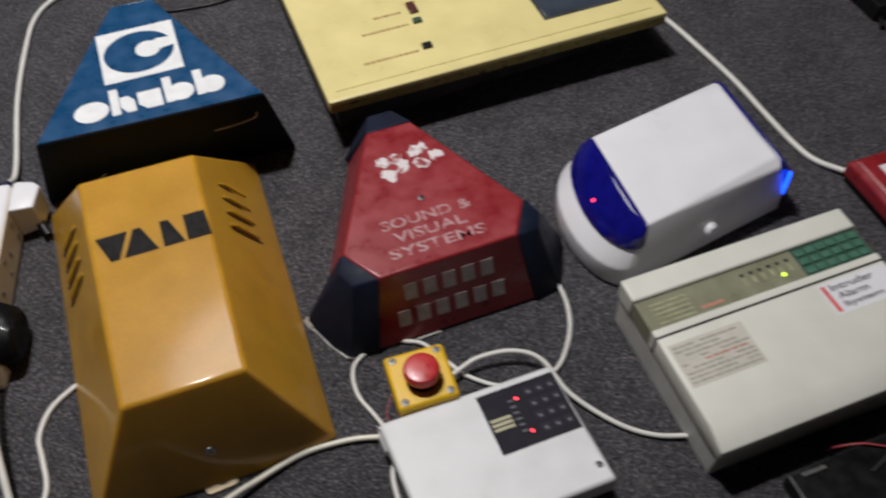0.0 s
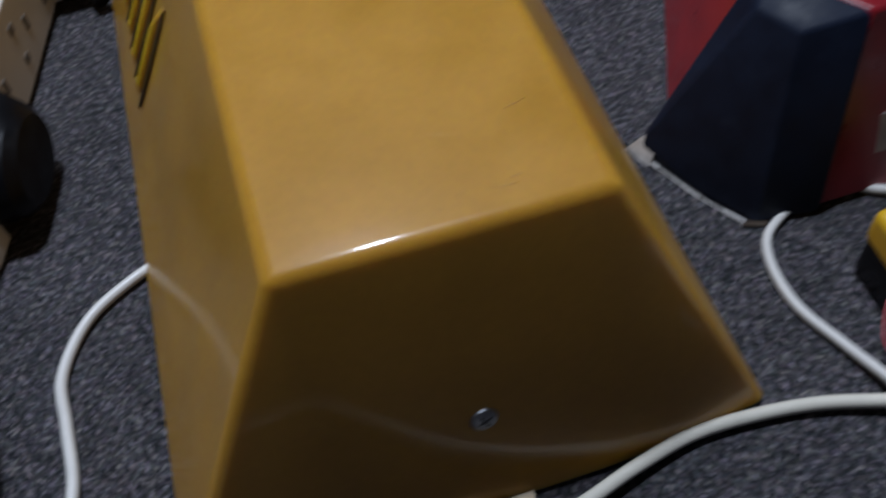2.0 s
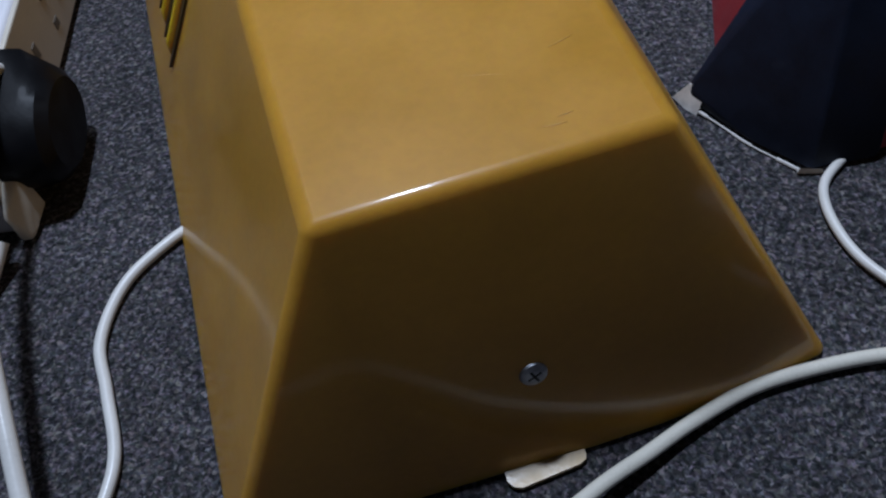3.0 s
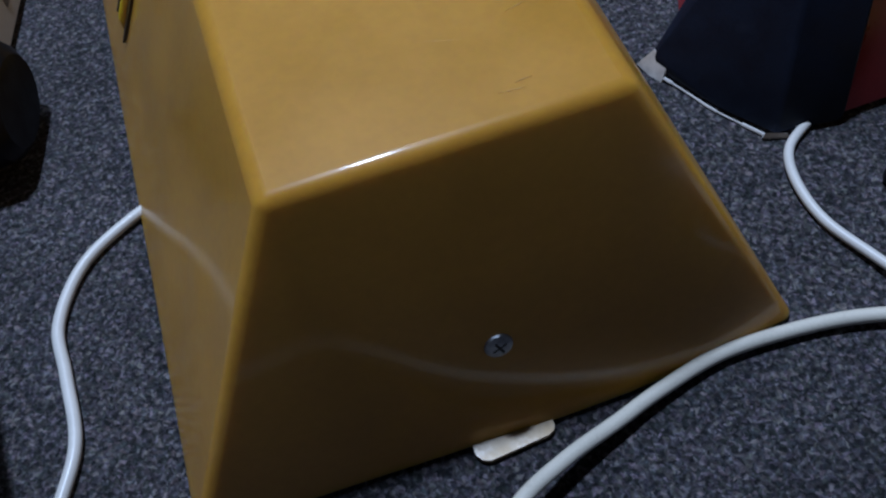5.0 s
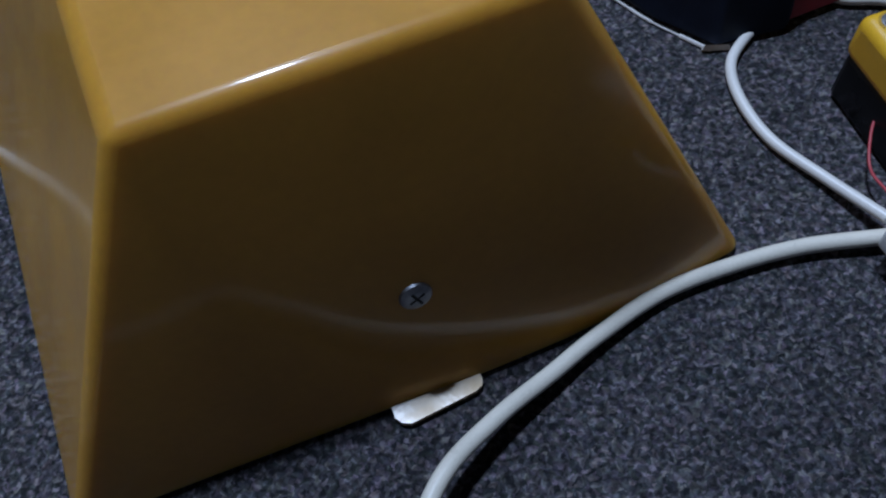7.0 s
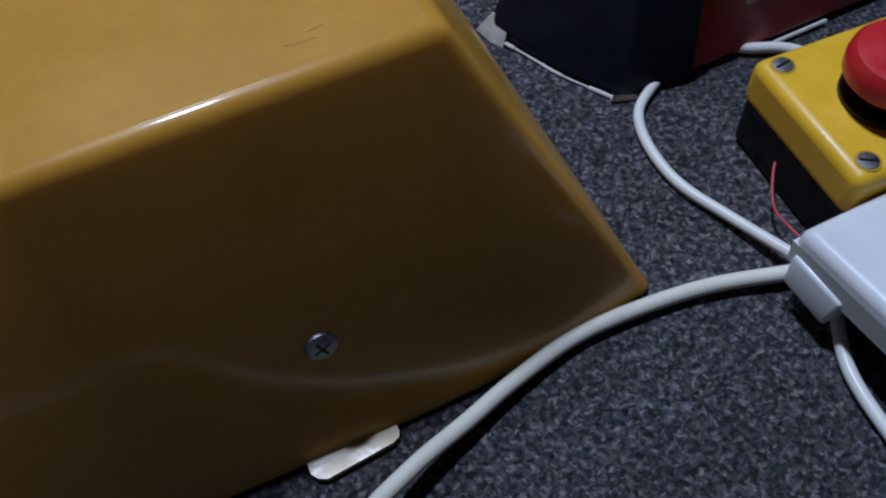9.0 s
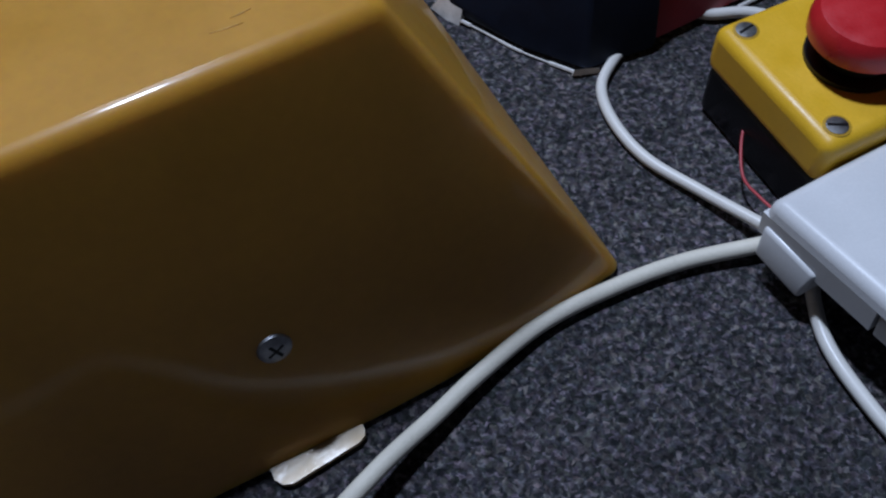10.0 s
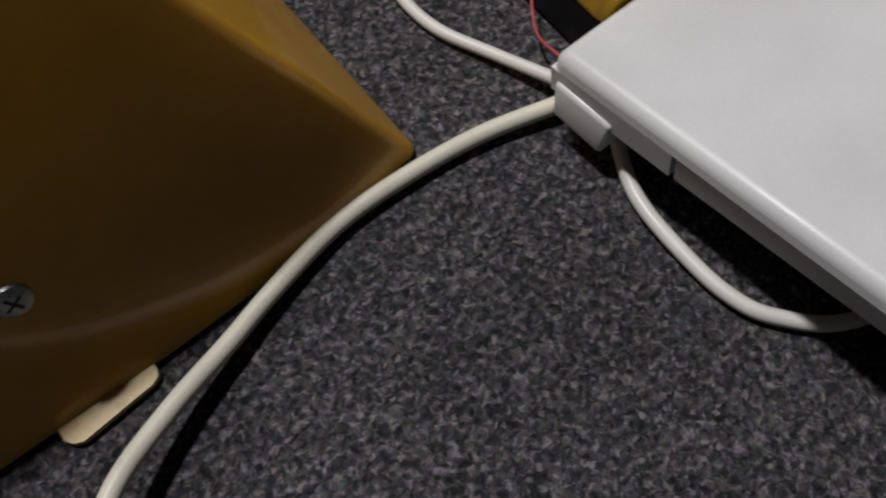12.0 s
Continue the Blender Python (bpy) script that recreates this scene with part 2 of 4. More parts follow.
def hull(points, width=0.0, segs=3):
    bm = bmesh.new()
    for p in points:
        bm.verts.new(p)
    res = bmesh.ops.convex_hull(bm, input=bm.verts)
    drop = {g for g in res["geom_interior"] + res["geom_unused"] if isinstance(g, bmesh.types.BMVert)}
    bmesh.ops.delete(bm, geom=list(drop), context="VERTS")
    bmesh.ops.dissolve_limit(bm, angle_limit=radians(1.5), verts=bm.verts, edges=bm.edges)
    return bevel(bm, width, segs)


def box(x0, x1, y0, y1, z0, z1, width=0.0, segs=2):
    return hull([(x, y, z) for x in (x0, x1) for y in (y0, y1) for z in (z0, z1)], width, segs)


def prism(outline, z0, z1, width=0.0, segs=2):
    """A flat shape with upright sides."""
    bm = bmesh.new()
    low = [bm.verts.new((x, y, z0)) for x, y in outline]
    top = [bm.verts.new((x, y, z1)) for x, y in outline]
    bm.faces.new(top)
    bm.faces.new(low[::-1])
    for i in range(len(low)):
        j = (i + 1) % len(low)
        bm.faces.new((low[i], low[j], top[j], top[i]))
    return bevel(bm, width, segs)


def disc(cx, cy, r, z0, z1, segs=28, ry=None, width=0.0):
    ry = ry or r
    return prism([(cx + r * math.cos(2 * math.pi * i / segs), cy + ry * math.sin(2 * math.pi * i / segs)) for i in range(segs)], z0, z1, width)


def lathe(profile, cx, cy, segs=36):
    """A turned shape from (radius, height) pairs, upright at cx, cy."""
    bm = bmesh.new()
    rings = []
    for r, z in profile:
        rings.append([bm.verts.new((cx + r * math.cos(2 * math.pi * i / segs), cy + r * math.sin(2 * math.pi * i / segs), z)) for i in range(segs)])
    for a, b in zip(rings, rings[1:]):
        for i in range(segs):
            j = (i + 1) % segs
            bm.faces.new((a[i], a[j], b[j], b[i]))
    bm.faces.new(rings[-1])
    bm.faces.new(rings[0][::-1])
    return bm


def spline(points, steps=8):
    """A smooth line through the points."""
    p = [Vector(q) for q in points]
    p = [2 * p[0] - p[1]] + p + [2 * p[-1] - p[-2]]
    out = []
    for a, b, c, d in zip(p, p[1:], p[2:], p[3:]):
        for k in range(steps):
            t = k / steps
            out.append(0.5 * ((2 * b) + (c - a) * t + (2 * a - 5 * b + 4 * c - d) * t * t + (3 * b - a - 3 * c + d) * t ** 3))
    out.append(p[-2])
    return out


def tube(points, r, steps=8, segs=12):
    line = spline(points, steps)
    bm = bmesh.new()
    rings = []
    up = Vector((0, 0, 1))
    for i, q in enumerate(line):
        d = (line[min(i + 1, len(line) - 1)] - line[max(i - 1, 0)]).normalized()
        side = d.cross(up).normalized() if abs(d.dot(up)) < 0.98 else Vector((1, 0, 0))
        top = side.cross(d)
        rings.append([bm.verts.new(q + r * (math.cos(a) * side + math.sin(a) * top)) for a in (2 * math.pi * k / segs for k in range(segs))])
    for a, b in zip(rings, rings[1:]):
        for k in range(segs):
            j = (k + 1) % segs
            bm.faces.new((a[k], a[j], b[j], b[k]))
    bm.faces.new(rings[0])
    bm.faces.new(rings[-1][::-1])
    return bm


def cable(points, r, material, label, name="cable"):
    return solo(name, tube(points, r), material, label, "cable")


def lettering(text, height, width, thick=0.0004):
    """Raised letters in the plane z = 0, fitted into width by height from the origin."""
    cu = bpy.data.curves.new("letters", "FONT")
    cu.body, cu.size, cu.extrude, cu.resolution_u = text, 1.0, 0.0, 3
    cu.offset = 0.018
    ob = new("letters", cu)
    me = bpy.data.meshes.new_from_object(ob.evaluated_get(bpy.context.evaluated_depsgraph_get()))
    bpy.data.objects.remove(ob)
    bm = bmesh.new()
    bm.from_mesh(me)
    bpy.data.meshes.remove(me)
    xs, ys = [v.co.x for v in bm.verts], [v.co.y for v in bm.verts]
    sx, sy = width / (max(xs) - min(xs)), height / (max(ys) - min(ys))
    x0, y0 = min(xs), min(ys)
    for v in bm.verts:
        v.co = Vector(((v.co.x - x0) * sx, (v.co.y - y0) * sy, thick))
    return bm


def frame_on(origin, right, up):
    """A pose whose x runs along right and y along up, to lay flat shapes on a sloping face."""
    x = Vector(right).normalized()
    z = x.cross(Vector(up)).normalized()
    y = z.cross(x)
    return Matrix(((x.x, y.x, z.x, origin[0]), (x.y, y.y, z.y, origin[1]), (x.z, y.z, z.z, origin[2]), (0, 0, 0, 1)))


# ---- the room ----
solo("floor", box(-3.2, 3.6, -2.6, 4.2, -0.05, 0.0), M_CARPET, "flecked dark grey short-pile carpet floor", "floor", kind="structure")
solo("wall_north", box(-3.2, 3.6, 4.2, 4.3, 0.0, 2.4), M_WALL, "plain painted wall", "wall", kind="structure")
solo("wall_south", box(-3.2, 3.6, -2.7, -2.6, 0.0, 2.4), M_WALL, "plain painted wall", "wall", kind="structure")
solo("wall_west", box(-3.3, -3.2, -2.7, 4.3, 0.0, 2.4), M_WALL, "plain painted wall", "wall", kind="structure")
solo("wall_east", box(3.6, 3.7, -2.7, 4.3, 0.0, 2.4), M_WALL, "plain painted wall", "wall", kind="structure")
solo("ceiling", box(-3.3, 3.7, -2.7, 4.3, 2.4, 2.5), M_WALL, "plain painted ceiling", "ceiling", kind="structure")


# ---- amber alarm bell box ----
def amber_bell_box():
    t = thing("alarm_bell_box", (-0.02, 0.84, 0), "amber translucent plastic alarm bell box lying on its back", "alarm box")
    low = [(-0.1525, 0.6225, 0.003), (-0.060, 0.6192, 0.003), (0.0, 0.6168, 0.003), (0.030, 0.6168, 0.003), (0.070, 0.6192, 0.003), (0.1075, 0.6235, 0.003), (0.121, 1.060, 0.003), (-0.1525, 1.068, 0.003)]
    top = [(-0.0812, 0.6570, 0.1412), (0.0412, 0.6560, 0.1405), (0.0485, 0.967, 0.1385), (-0.0845, 0.969, 0.1385)]
    part("cover", bevel(hull(low + top), 0.0042, 5, rim=0.01), M_AMBER, t, "amber translucent plastic cover with rounded edges")
    part("back_plate", box(-0.144, 0.100, 0.632, 1.052, 0.0, 0.006), M_BLACK, t, "dark back plate")
    tab = [(-0.0385, 0.634), (-0.0048, 0.634), (-0.0046, 0.6150), (-0.0056, 0.6128), (-0.0085, 0.6115), (-0.0340, 0.6098), (-0.0370, 0.6112), (-0.0388, 0.6140)]
    part("tab", prism(tab, 0.0012, 0.0036, 0.0006), M_TAB, t, "pale amber hinge tab")
    # fixing screw in the lower end
    face = frame_on((-0.0197, 0.6325, 0.0532), (1, 0, 0), (0, 0.0345, 0.1378))
    s = part("screw", lathe([(0.0056, -0.002), (0.0056, 0.0012), (0.0053, 0.0019), (0.0045, 0.0024), (0.0030, 0.0027), (0.0012, 0.0028)], 0, 0, 28), M_SCREW, t, "domed dull steel cross-head screw", face)
    part("slot", box(-0.0030, 0.0030, -0.0004, 0.0004, 0.0016, 0.0029), M_BLACK, s, m=face @ pose(0, 0, 0, 0, 0, 25))
    part("slot", box(-0.0005, 0.0005, -0.0030, 0.0030, 0.0016, 0.0030), M_BLACK, s, m=face @ pose(0, 0, 0, 0, 0, 25))
    # thin dark disc, colouring in the shaded halo round the screw head
    part("screw_ring", lathe([(0.0063, -0.002), (0.0062, 0.0002), (0.0052, 0.0004)], 0, 0, 24), M_AMBER_DARK, t, "dark ring painted as shade round the screw", face)
    # fine scratches and a stain on the front
    for x, y, long, turn in ((-0.058, 0.684, 0.014, 8), (-0.052, 0.690, 0.010, 12), (0.004, 0.669, 0.009, -6), (0.009, 0.672, 0.006, 4), (-0.030, 0.742, 0.012, 30), (-0.066, 0.720, 0.008, 60),
                             (0.020, 0.705, 0.010, 15), (-0.010, 0.700, 0.016, -20), (0.024, 0.760, 0.007, 75), (-0.044, 0.664, 0.007, 10)):
        z = 0.1408 - (y - 0.6565) * 0.0074
        mm = pose(x, y, z + 0.00002, 0, 0, turn)
        part("scratch", prism([(-long / 2, 0), (0, -0.00016), (long / 2, 0), (0, 0.00014)], -0.0005, 0.00004), M_SCRATCH, t, "pale scratch", mm)
    # louvres on both flanks
    for sx in (-1, 1):
        for i in range(4):
            if sx < 0:
                a, b = Vector((-0.1025, 0.9370 - 0.0243 * i, 0.103)), Vector((-0.1360, 0.9590 - 0.0265 * i, 0.037))
                nrm = Vector((-0.887, 0.0, 0.462))
            else:
                a, b = Vector((0.0665, 0.9420 - 0.0230 * i, 0.103)), Vector((0.0960, 0.9560 - 0.0240 * i, 0.042))
                nrm = Vector((0.887, 0.0, 0.462))
            along = (b - a).normalized()
            across = nrm.cross(along).normalized()
            if across.y < 0:
                across = -across
            long = (b - a).length
            mm = Matrix(((along.x, across.x, nrm.x, a.x), (along.y, across.y, nrm.y, a.y), (along.z, across.z, nrm.z, a.z), (0, 0, 0, 1)))
            outline = [(long * 0.5 + long * 0.5 * math.cos(k * math.pi / 8), 0.0028 * math.sin(k * math.pi / 8)) for k in range(16)]
            part("slot", prism(outline, -0.002, 0.0009), M_AMBER_DARK, t, "dark louvre slot", mm)
            ridge = hull([(0, 0.010, -0.002), (long, 0.010, -0.002), (0, 0.002, -0.002), (long, 0.002, -0.002), (long * 0.2, 0.004, 0.0050), (long * 0.8, 0.004, 0.0050)], 0.0016, 3)
            part("louvre", ridge, M_AMBER, t, "raised amber louvre lip", mm)
    # black printed name drawn as plain blocks
    for x0, x1, x2, x3 in ((-0.0765, -0.042, -0.064, -0.0545), (-0.0435, -0.0200, -0.0495, -0.0125), (-0.0065, 0.0030, -0.0065, 0.0165), (0.0195, 0.0435, 0.0195, 0.0455)):
        if x0 == -0.0435:
            x0, x1 = -0.0355, -0.0275
        part("printed_block", prism([(x2, 0.839), (x3, 0.839), (x1, 0.876), (x0, 0.876)], 0.1388, 0.14005), M_BLACK_INK, t, "black printed block")
    return t


amber_bell_box()


# ---- blue triangular bell box ----
def blue_bell_box():
    t = thing("alarm_bell_box", (0.014, 1.18, 0), "dark blue triangular alarm bell box with white printing", "alarm box")
    m = pose(0.0135, 1.055, 0, 0, 0, -2.6)
    low = [(-0.169, 0.030, 0), (0.169, 0.0235, 0), (0.036, 0.285, 0), (-0.034, 0.285, 0)]
    top = [(-0.1415, 0.0, 0.128), (0.1415, 0.0, 0.128), (0.030, 0.245, 0.128), (-0.030, 0.245, 0.128)]
    part("body", hull(low + top, 0.003, 3), M_BLUE_SIDE, t, "near-black blue moulded side", m)
    part("front_panel", prism([(-0.1385, 0.0018), (0.1385, 0.0018), (0.0285, 0.2435), (-0.0285, 0.2435)], 0.126, 0.1297, 0.0012), M_BLUE, t, "blue painted front", m)
    part("apex_cap", hull([(-0.030, 0.2455, 0.129), (0.030, 0.2455, 0.129), (-0.024, 0.262, 0.118), (0.024, 0.262, 0.118), (-0.028, 0.2455, 0.10), (0.028, 0.2455, 0.10), (-0.024, 0.262, 0.09), (0.024, 0.262, 0.09)], 0.002), M_BLUE, t, "blue sloping cap", m)
    z = 0.1297
    lm = m @ pose(-0.001, 0.1345, 0, 0, 0, 2.0)
    lg = part("logo_plate", prism([(-0.051, -0.051), (0.051, -0.051), (0.051, 0.053), (-0.051, 0.053)], z - 0.001, z + 0.0003), M_WHITE_INK, t, "white printed square", lm)
    part("logo_disc", disc(0, 0.001, 0.046, z, z + 0.0006, 40, 0.042), M_BLUE, lg, "blue printed disc", lm)
    part("logo_spot", disc(0.012, 0.002, 0.0165, z, z + 0.0009, 30), M_WHITE_INK, lg, "white spot", lm)
    part("logo_bar", prism([(0.012, -0.006), (0.0505, 0.000), (0.0505, 0.017), (0.026, 0.019), (0.016, 0.014)], z, z + 0.0010), M_WHITE_INK, lg, "white bar", lm)
    wm = m @ pose(-0.0905, 0.0190, 0, 0, 0, 2.0)

    def block(shape):
        part("printed_block", shape, M_WHITE_INK, t, "white printed block", wm)
    block(disc(0.0205, 0.0165, 0.0215, z - 0.001, z + 0.0004, 28, 0.0185))
    block(prism([(0.0445, 0), (0.0555, 0), (0.0555, 0.049), (0.0445, 0.049)], z - 0.001, z + 0.0004))
    block(prism([(0.0565, 0.012), (0.0635, 0), (0.0745, 0), (0.0745, 0.021), (0.067, 0.031), (0.0565, 0.031)], z - 0.001, z + 0.0004))
    block(prism([(0.0785, 0.010), (0.088, -0.001), (0.108, -0.001), (0.108, 0.032), (0.0785, 0.032)], z - 0.001, z + 0.0004))
    for x in (0.112, 0.1515):
        block(prism([(x, 0), (x + 0.011, 0), (x + 0.011, 0.049), (x, 0.049)], z - 0.001, z + 0.0004))
        block(disc(x + 0.0205, 0.0155, 0.0165, z - 0.001, z + 0.00045, 26))
    part("scratch", tube([(0.068, 0.0021, 0.085), (0.10, 0.0012, 0.088), (0.122, 0.0010, 0.093), (0.126, 0.0005, 0.101)], 0.0007, 5, 6), M_FLAKE, t, "pale scratch", m)
    part("scratch", tube([(-0.090, 0.0065, 0.045), (-0.080, 0.006, 0.052)], 0.0006, 3, 6), M_FLAKE, t, "pale scratch", m)
    return t


blue_bell_box()


# ---- red bell box with navy corners ----
def red_bell_box():
    t = thing("alarm_bell_box", (0.286, 0.83, 0), "red painted triangular alarm bell box with navy corners", "alarm box")
    H = 0.101
    top = [(0.175, 0.787, H), (0.203, 0.7405, H), (0.3685, 0.7415, H), (0.3965, 0.787, H), (0.317, 0.960, H), (0.259, 0.960, H)]
    low = [(0.132, 0.772, 0.003), (0.168, 0.712, 0.003), (0.408, 0.712, 0.003), (0.440, 0.772, 0.003), (0.331, 1.012, 0.003), (0.241, 1.012, 0.003)]
    part("body", hull(top + low, 0.0022, 3), M_RED, t, "red painted plastic body")
    e = 0.0012

    def corner(fn):
        pts = [(0.1745 - e, 0.787 + e, H + e), (0.2025, 0.7400 - e, H + e), (0.1625, 0.7680, 0.0940), (0.1725, 0.7455, 0.0940),
               (0.118, 0.781, 0.010), (0.121, 0.776, 0.002), (0.136, 0.739, 0.002), (0.152, 0.714, 0.002), (0.186, 0.7085, 0.002), (0.126, 0.786, 0.002),
               (0.19, 0.78, 0.05), (0.20, 0.76, 0.05)]
        return [fn(p) for p in pts]
    part("corner_cap", hull(corner(lambda p: p), 0.0022, 3), M_NAVY, t, "navy painted corner with chipped edge")
    part("corner_cap", hull(corner(lambda p: (0.5715 - p[0], p[1], p[2])), 0.0022, 3), M_NAVY, t, "navy painted corner")
    part("corner_cap", hull([(0.259 - e, 0.960, H + e), (0.317 + e, 0.960, H + e), (0.272, 1.000, 0.090), (0.304, 1.000, 0.090), (0.237, 1.020, 0.002),
                             (0.255, 1.045, 0.002), (0.317, 1.045, 0.002), (0.335, 1.020, 0.002), (0.26, 0.95, 0.05), (0.31, 0.95, 0.05)], 0.0022, 3), M_NAVY, t, "navy painted corner")
    # worn company lettering and emblem
    for text, y, x0, x1 in (("SOUND &", 0.8000, 0.2270, 0.3380), ("VISUAL", 0.7790, 0.2360, 0.3240), ("SYSTEMS", 0.7575, 0.2240, 0.3400)):
        part("lettering", lettering(text, 0.0150, x1 - x0), M_WORN, t, "worn pale lettering", pose(x0, y, H + 0.0001))
    rnd = random.Random(5)
    for cx, cy in ((0.270, 0.893), (0.313, 0.898)):
        for k in range(7):
            a = rnd.uniform(0, 6.28)
            px, py, r = cx + 0.014 * math.cos(a), cy + 0.014 * math.sin(a), rnd.uniform(0.006, 0.010)
            out = [(px + r * rnd.uniform(0.55, 1.25) * math.cos(q * 0.571), py + r * rnd.uniform(0.55, 1.25) * math.sin(q * 0.571)) for q in range(11)]
            part("emblem_patch", prism(out, H - 0.001, H + 0.0003 + 0.00005 * k), M_WORN2, t, "worn white printed patch")
    part("rivet", lathe([(0.0040, H - 0.001), (0.0040, H + 0.0006), (0.0022, H + 0.0009)], 0.286, 0.834, 18), M_DARKSTEEL, t, "dull rivet")
    # number on the lower face drawn as plain bars
    face = frame_on((0.2035, 0.7402, 0.0985), (1, 0, 0), (0, 0.0290, 0.0975))
    for row, n, x0, x1, y in ((0, 5, 0.020, 0.137, -0.0400), (1, 6, 0.008, 0.148, -0.0760)):
        step = (x1 - x0) / n
        for i in range(n):
            bar = prism([(x0 + i * step + 0.0042, y), (x0 + (i + 1) * step - 0.0042, y), (x0 + (i + 1) * step - 0.0042, y + 0.022), (x0 + i * step + 0.0042, y + 0.022)], -0.001, 0.0005, 0.0)
            part("printed_bar", bar, M_SILVER, t, "pale grey printed bar", face)
    # chipped bare plastic along the foot of one corner
    flank = frame_on((0.1190, 0.7800, 0.0065), (0.017, -0.041, -0.006), (0.044, -0.012, 0.086))
    flake = [(-0.004, -0.004), (0.007, -0.005), (0.006, 0.002), (0.010, 0.005), (0.011, 0.010), (0.008, 0.009), (0.009, 0.014), (0.004, 0.016), (0.001, 0.011), (0.003, 0.006), (-0.001, 0.004)]
    part("chip", prism([(u * 1.55, v * 1.55) for u, v in flake], -0.002, 0.0010), M_FLAKE, t, "bare white chipped corner", flank)
    foot = [Vector((0.1195, 0.7745, 0.0022)), Vector((0.128, 0.7565, 0.0012)), Vector((0.135, 0.7395, 0.0012)), Vector((0.150, 0.7140, 0.0012))]
    line = spline(foot, 6)
    for a, b, rad in ((0, 3, 0.0009), (3, 8, 0.0005), (8, 12, 0.0007), (12, 15, 0.0004), (15, 18, 0.0009)):
        part("chip", tube([line[a], line[(a + b) // 2] if b - a > 1 else line[a].lerp(line[b], 0.5), line[b]], rad, 4, 6), M_FLAKE, t, "bare white foot edge")
    part("chip", hull([(0.146, 0.7155, 0.001), (0.158, 0.7105, 0.001), (0.1585, 0.7125, 0.001), (0.148, 0.7180, 0.001), (0.147, 0.7150, 0.005), (0.157, 0.7115, 0.004)]), M_FLAKE, t, "bare white foot edge")
    part("chip", tube([(0.232, 0.7105, 0.002), (0.262, 0.7105, 0.0025)], 0.0010, 3, 6), M_FLAKE, t, "bare white foot edge")
    return t


red_bell_box()


# ---- cream control panel ----
def cream_panel():
    t = thing("control_panel", (0.49, 1.24, 0), "cream enamelled alarm control panel on a charcoal box", "control panel")
    part("case", hull([(x, y, z) for x, y in ((0.250, 1.084), (0.732, 1.104), (0.732, 1.420), (0.250, 1.420)) for z in (0.0, 0.066)], 0.003), M_DARKBOX, t, "charcoal metal case")
    cover = part("cover", box(0.2345, 0.7455, 1.052, 1.430, 0.062, 0.081, 0.0025, 3), M_CREAM, t, "cream enamelled cover")
    part("cover_edge", box(0.2355, 0.7445, 1.0515, 1.060, 0.061, 0.0745, 0.001), M_CREAM_EDGE, cover, "worn yellow lower edge")
    part("line", box(0.250, 0.730, 1.0695, 1.0705, 0.0805, 0.0813), M_CREAM_EDGE, cover, "fine pressed line")
    part("window", box(0.579, 0.690, 1.108, 1.200, 0.080, 0.0818, 0.0006), M_SMOKE, t, "smoked window")
    part("window_frame", box(0.573, 0.697, 1.102, 1.206, 0.0795, 0.0814, 0.0006), M_DARKBOX, t, "dark window surround")
    part("switch", box(0.398, 0.411, 1.188, 1.212, 0.080, 0.086, 0.0012), M_SWITCH, t, "dark red rocker switch")
    part("button", box(0.3955, 0.4085, 1.165, 1.174, 0.080, 0.086, 0.001), M_GREEN_DARK, t, "dark green button")
    part("button", box(0.3890, 0.4030, 1.107, 1.117, 0.080, 0.086, 0.001), M_BLACK, t, "black button")
    for x0, x1, y in ((0.345, 0.386, 1.196), (0.318, 0.388, 1.166), (0.302, 0.382, 1.106)):
        rnd = random.Random(int(x0 * 1000))
        x = x0
        while x < x1:
            w = rnd.uniform(0.003, 0.009)
            part("printed_bar", box(x, min(x + w, x1), y, y + 0.0042, 0.0805, 0.0813), M_BROWN_INK, t, "faint brown print")
            x += w + 0.0015
    return t


cream_panel()


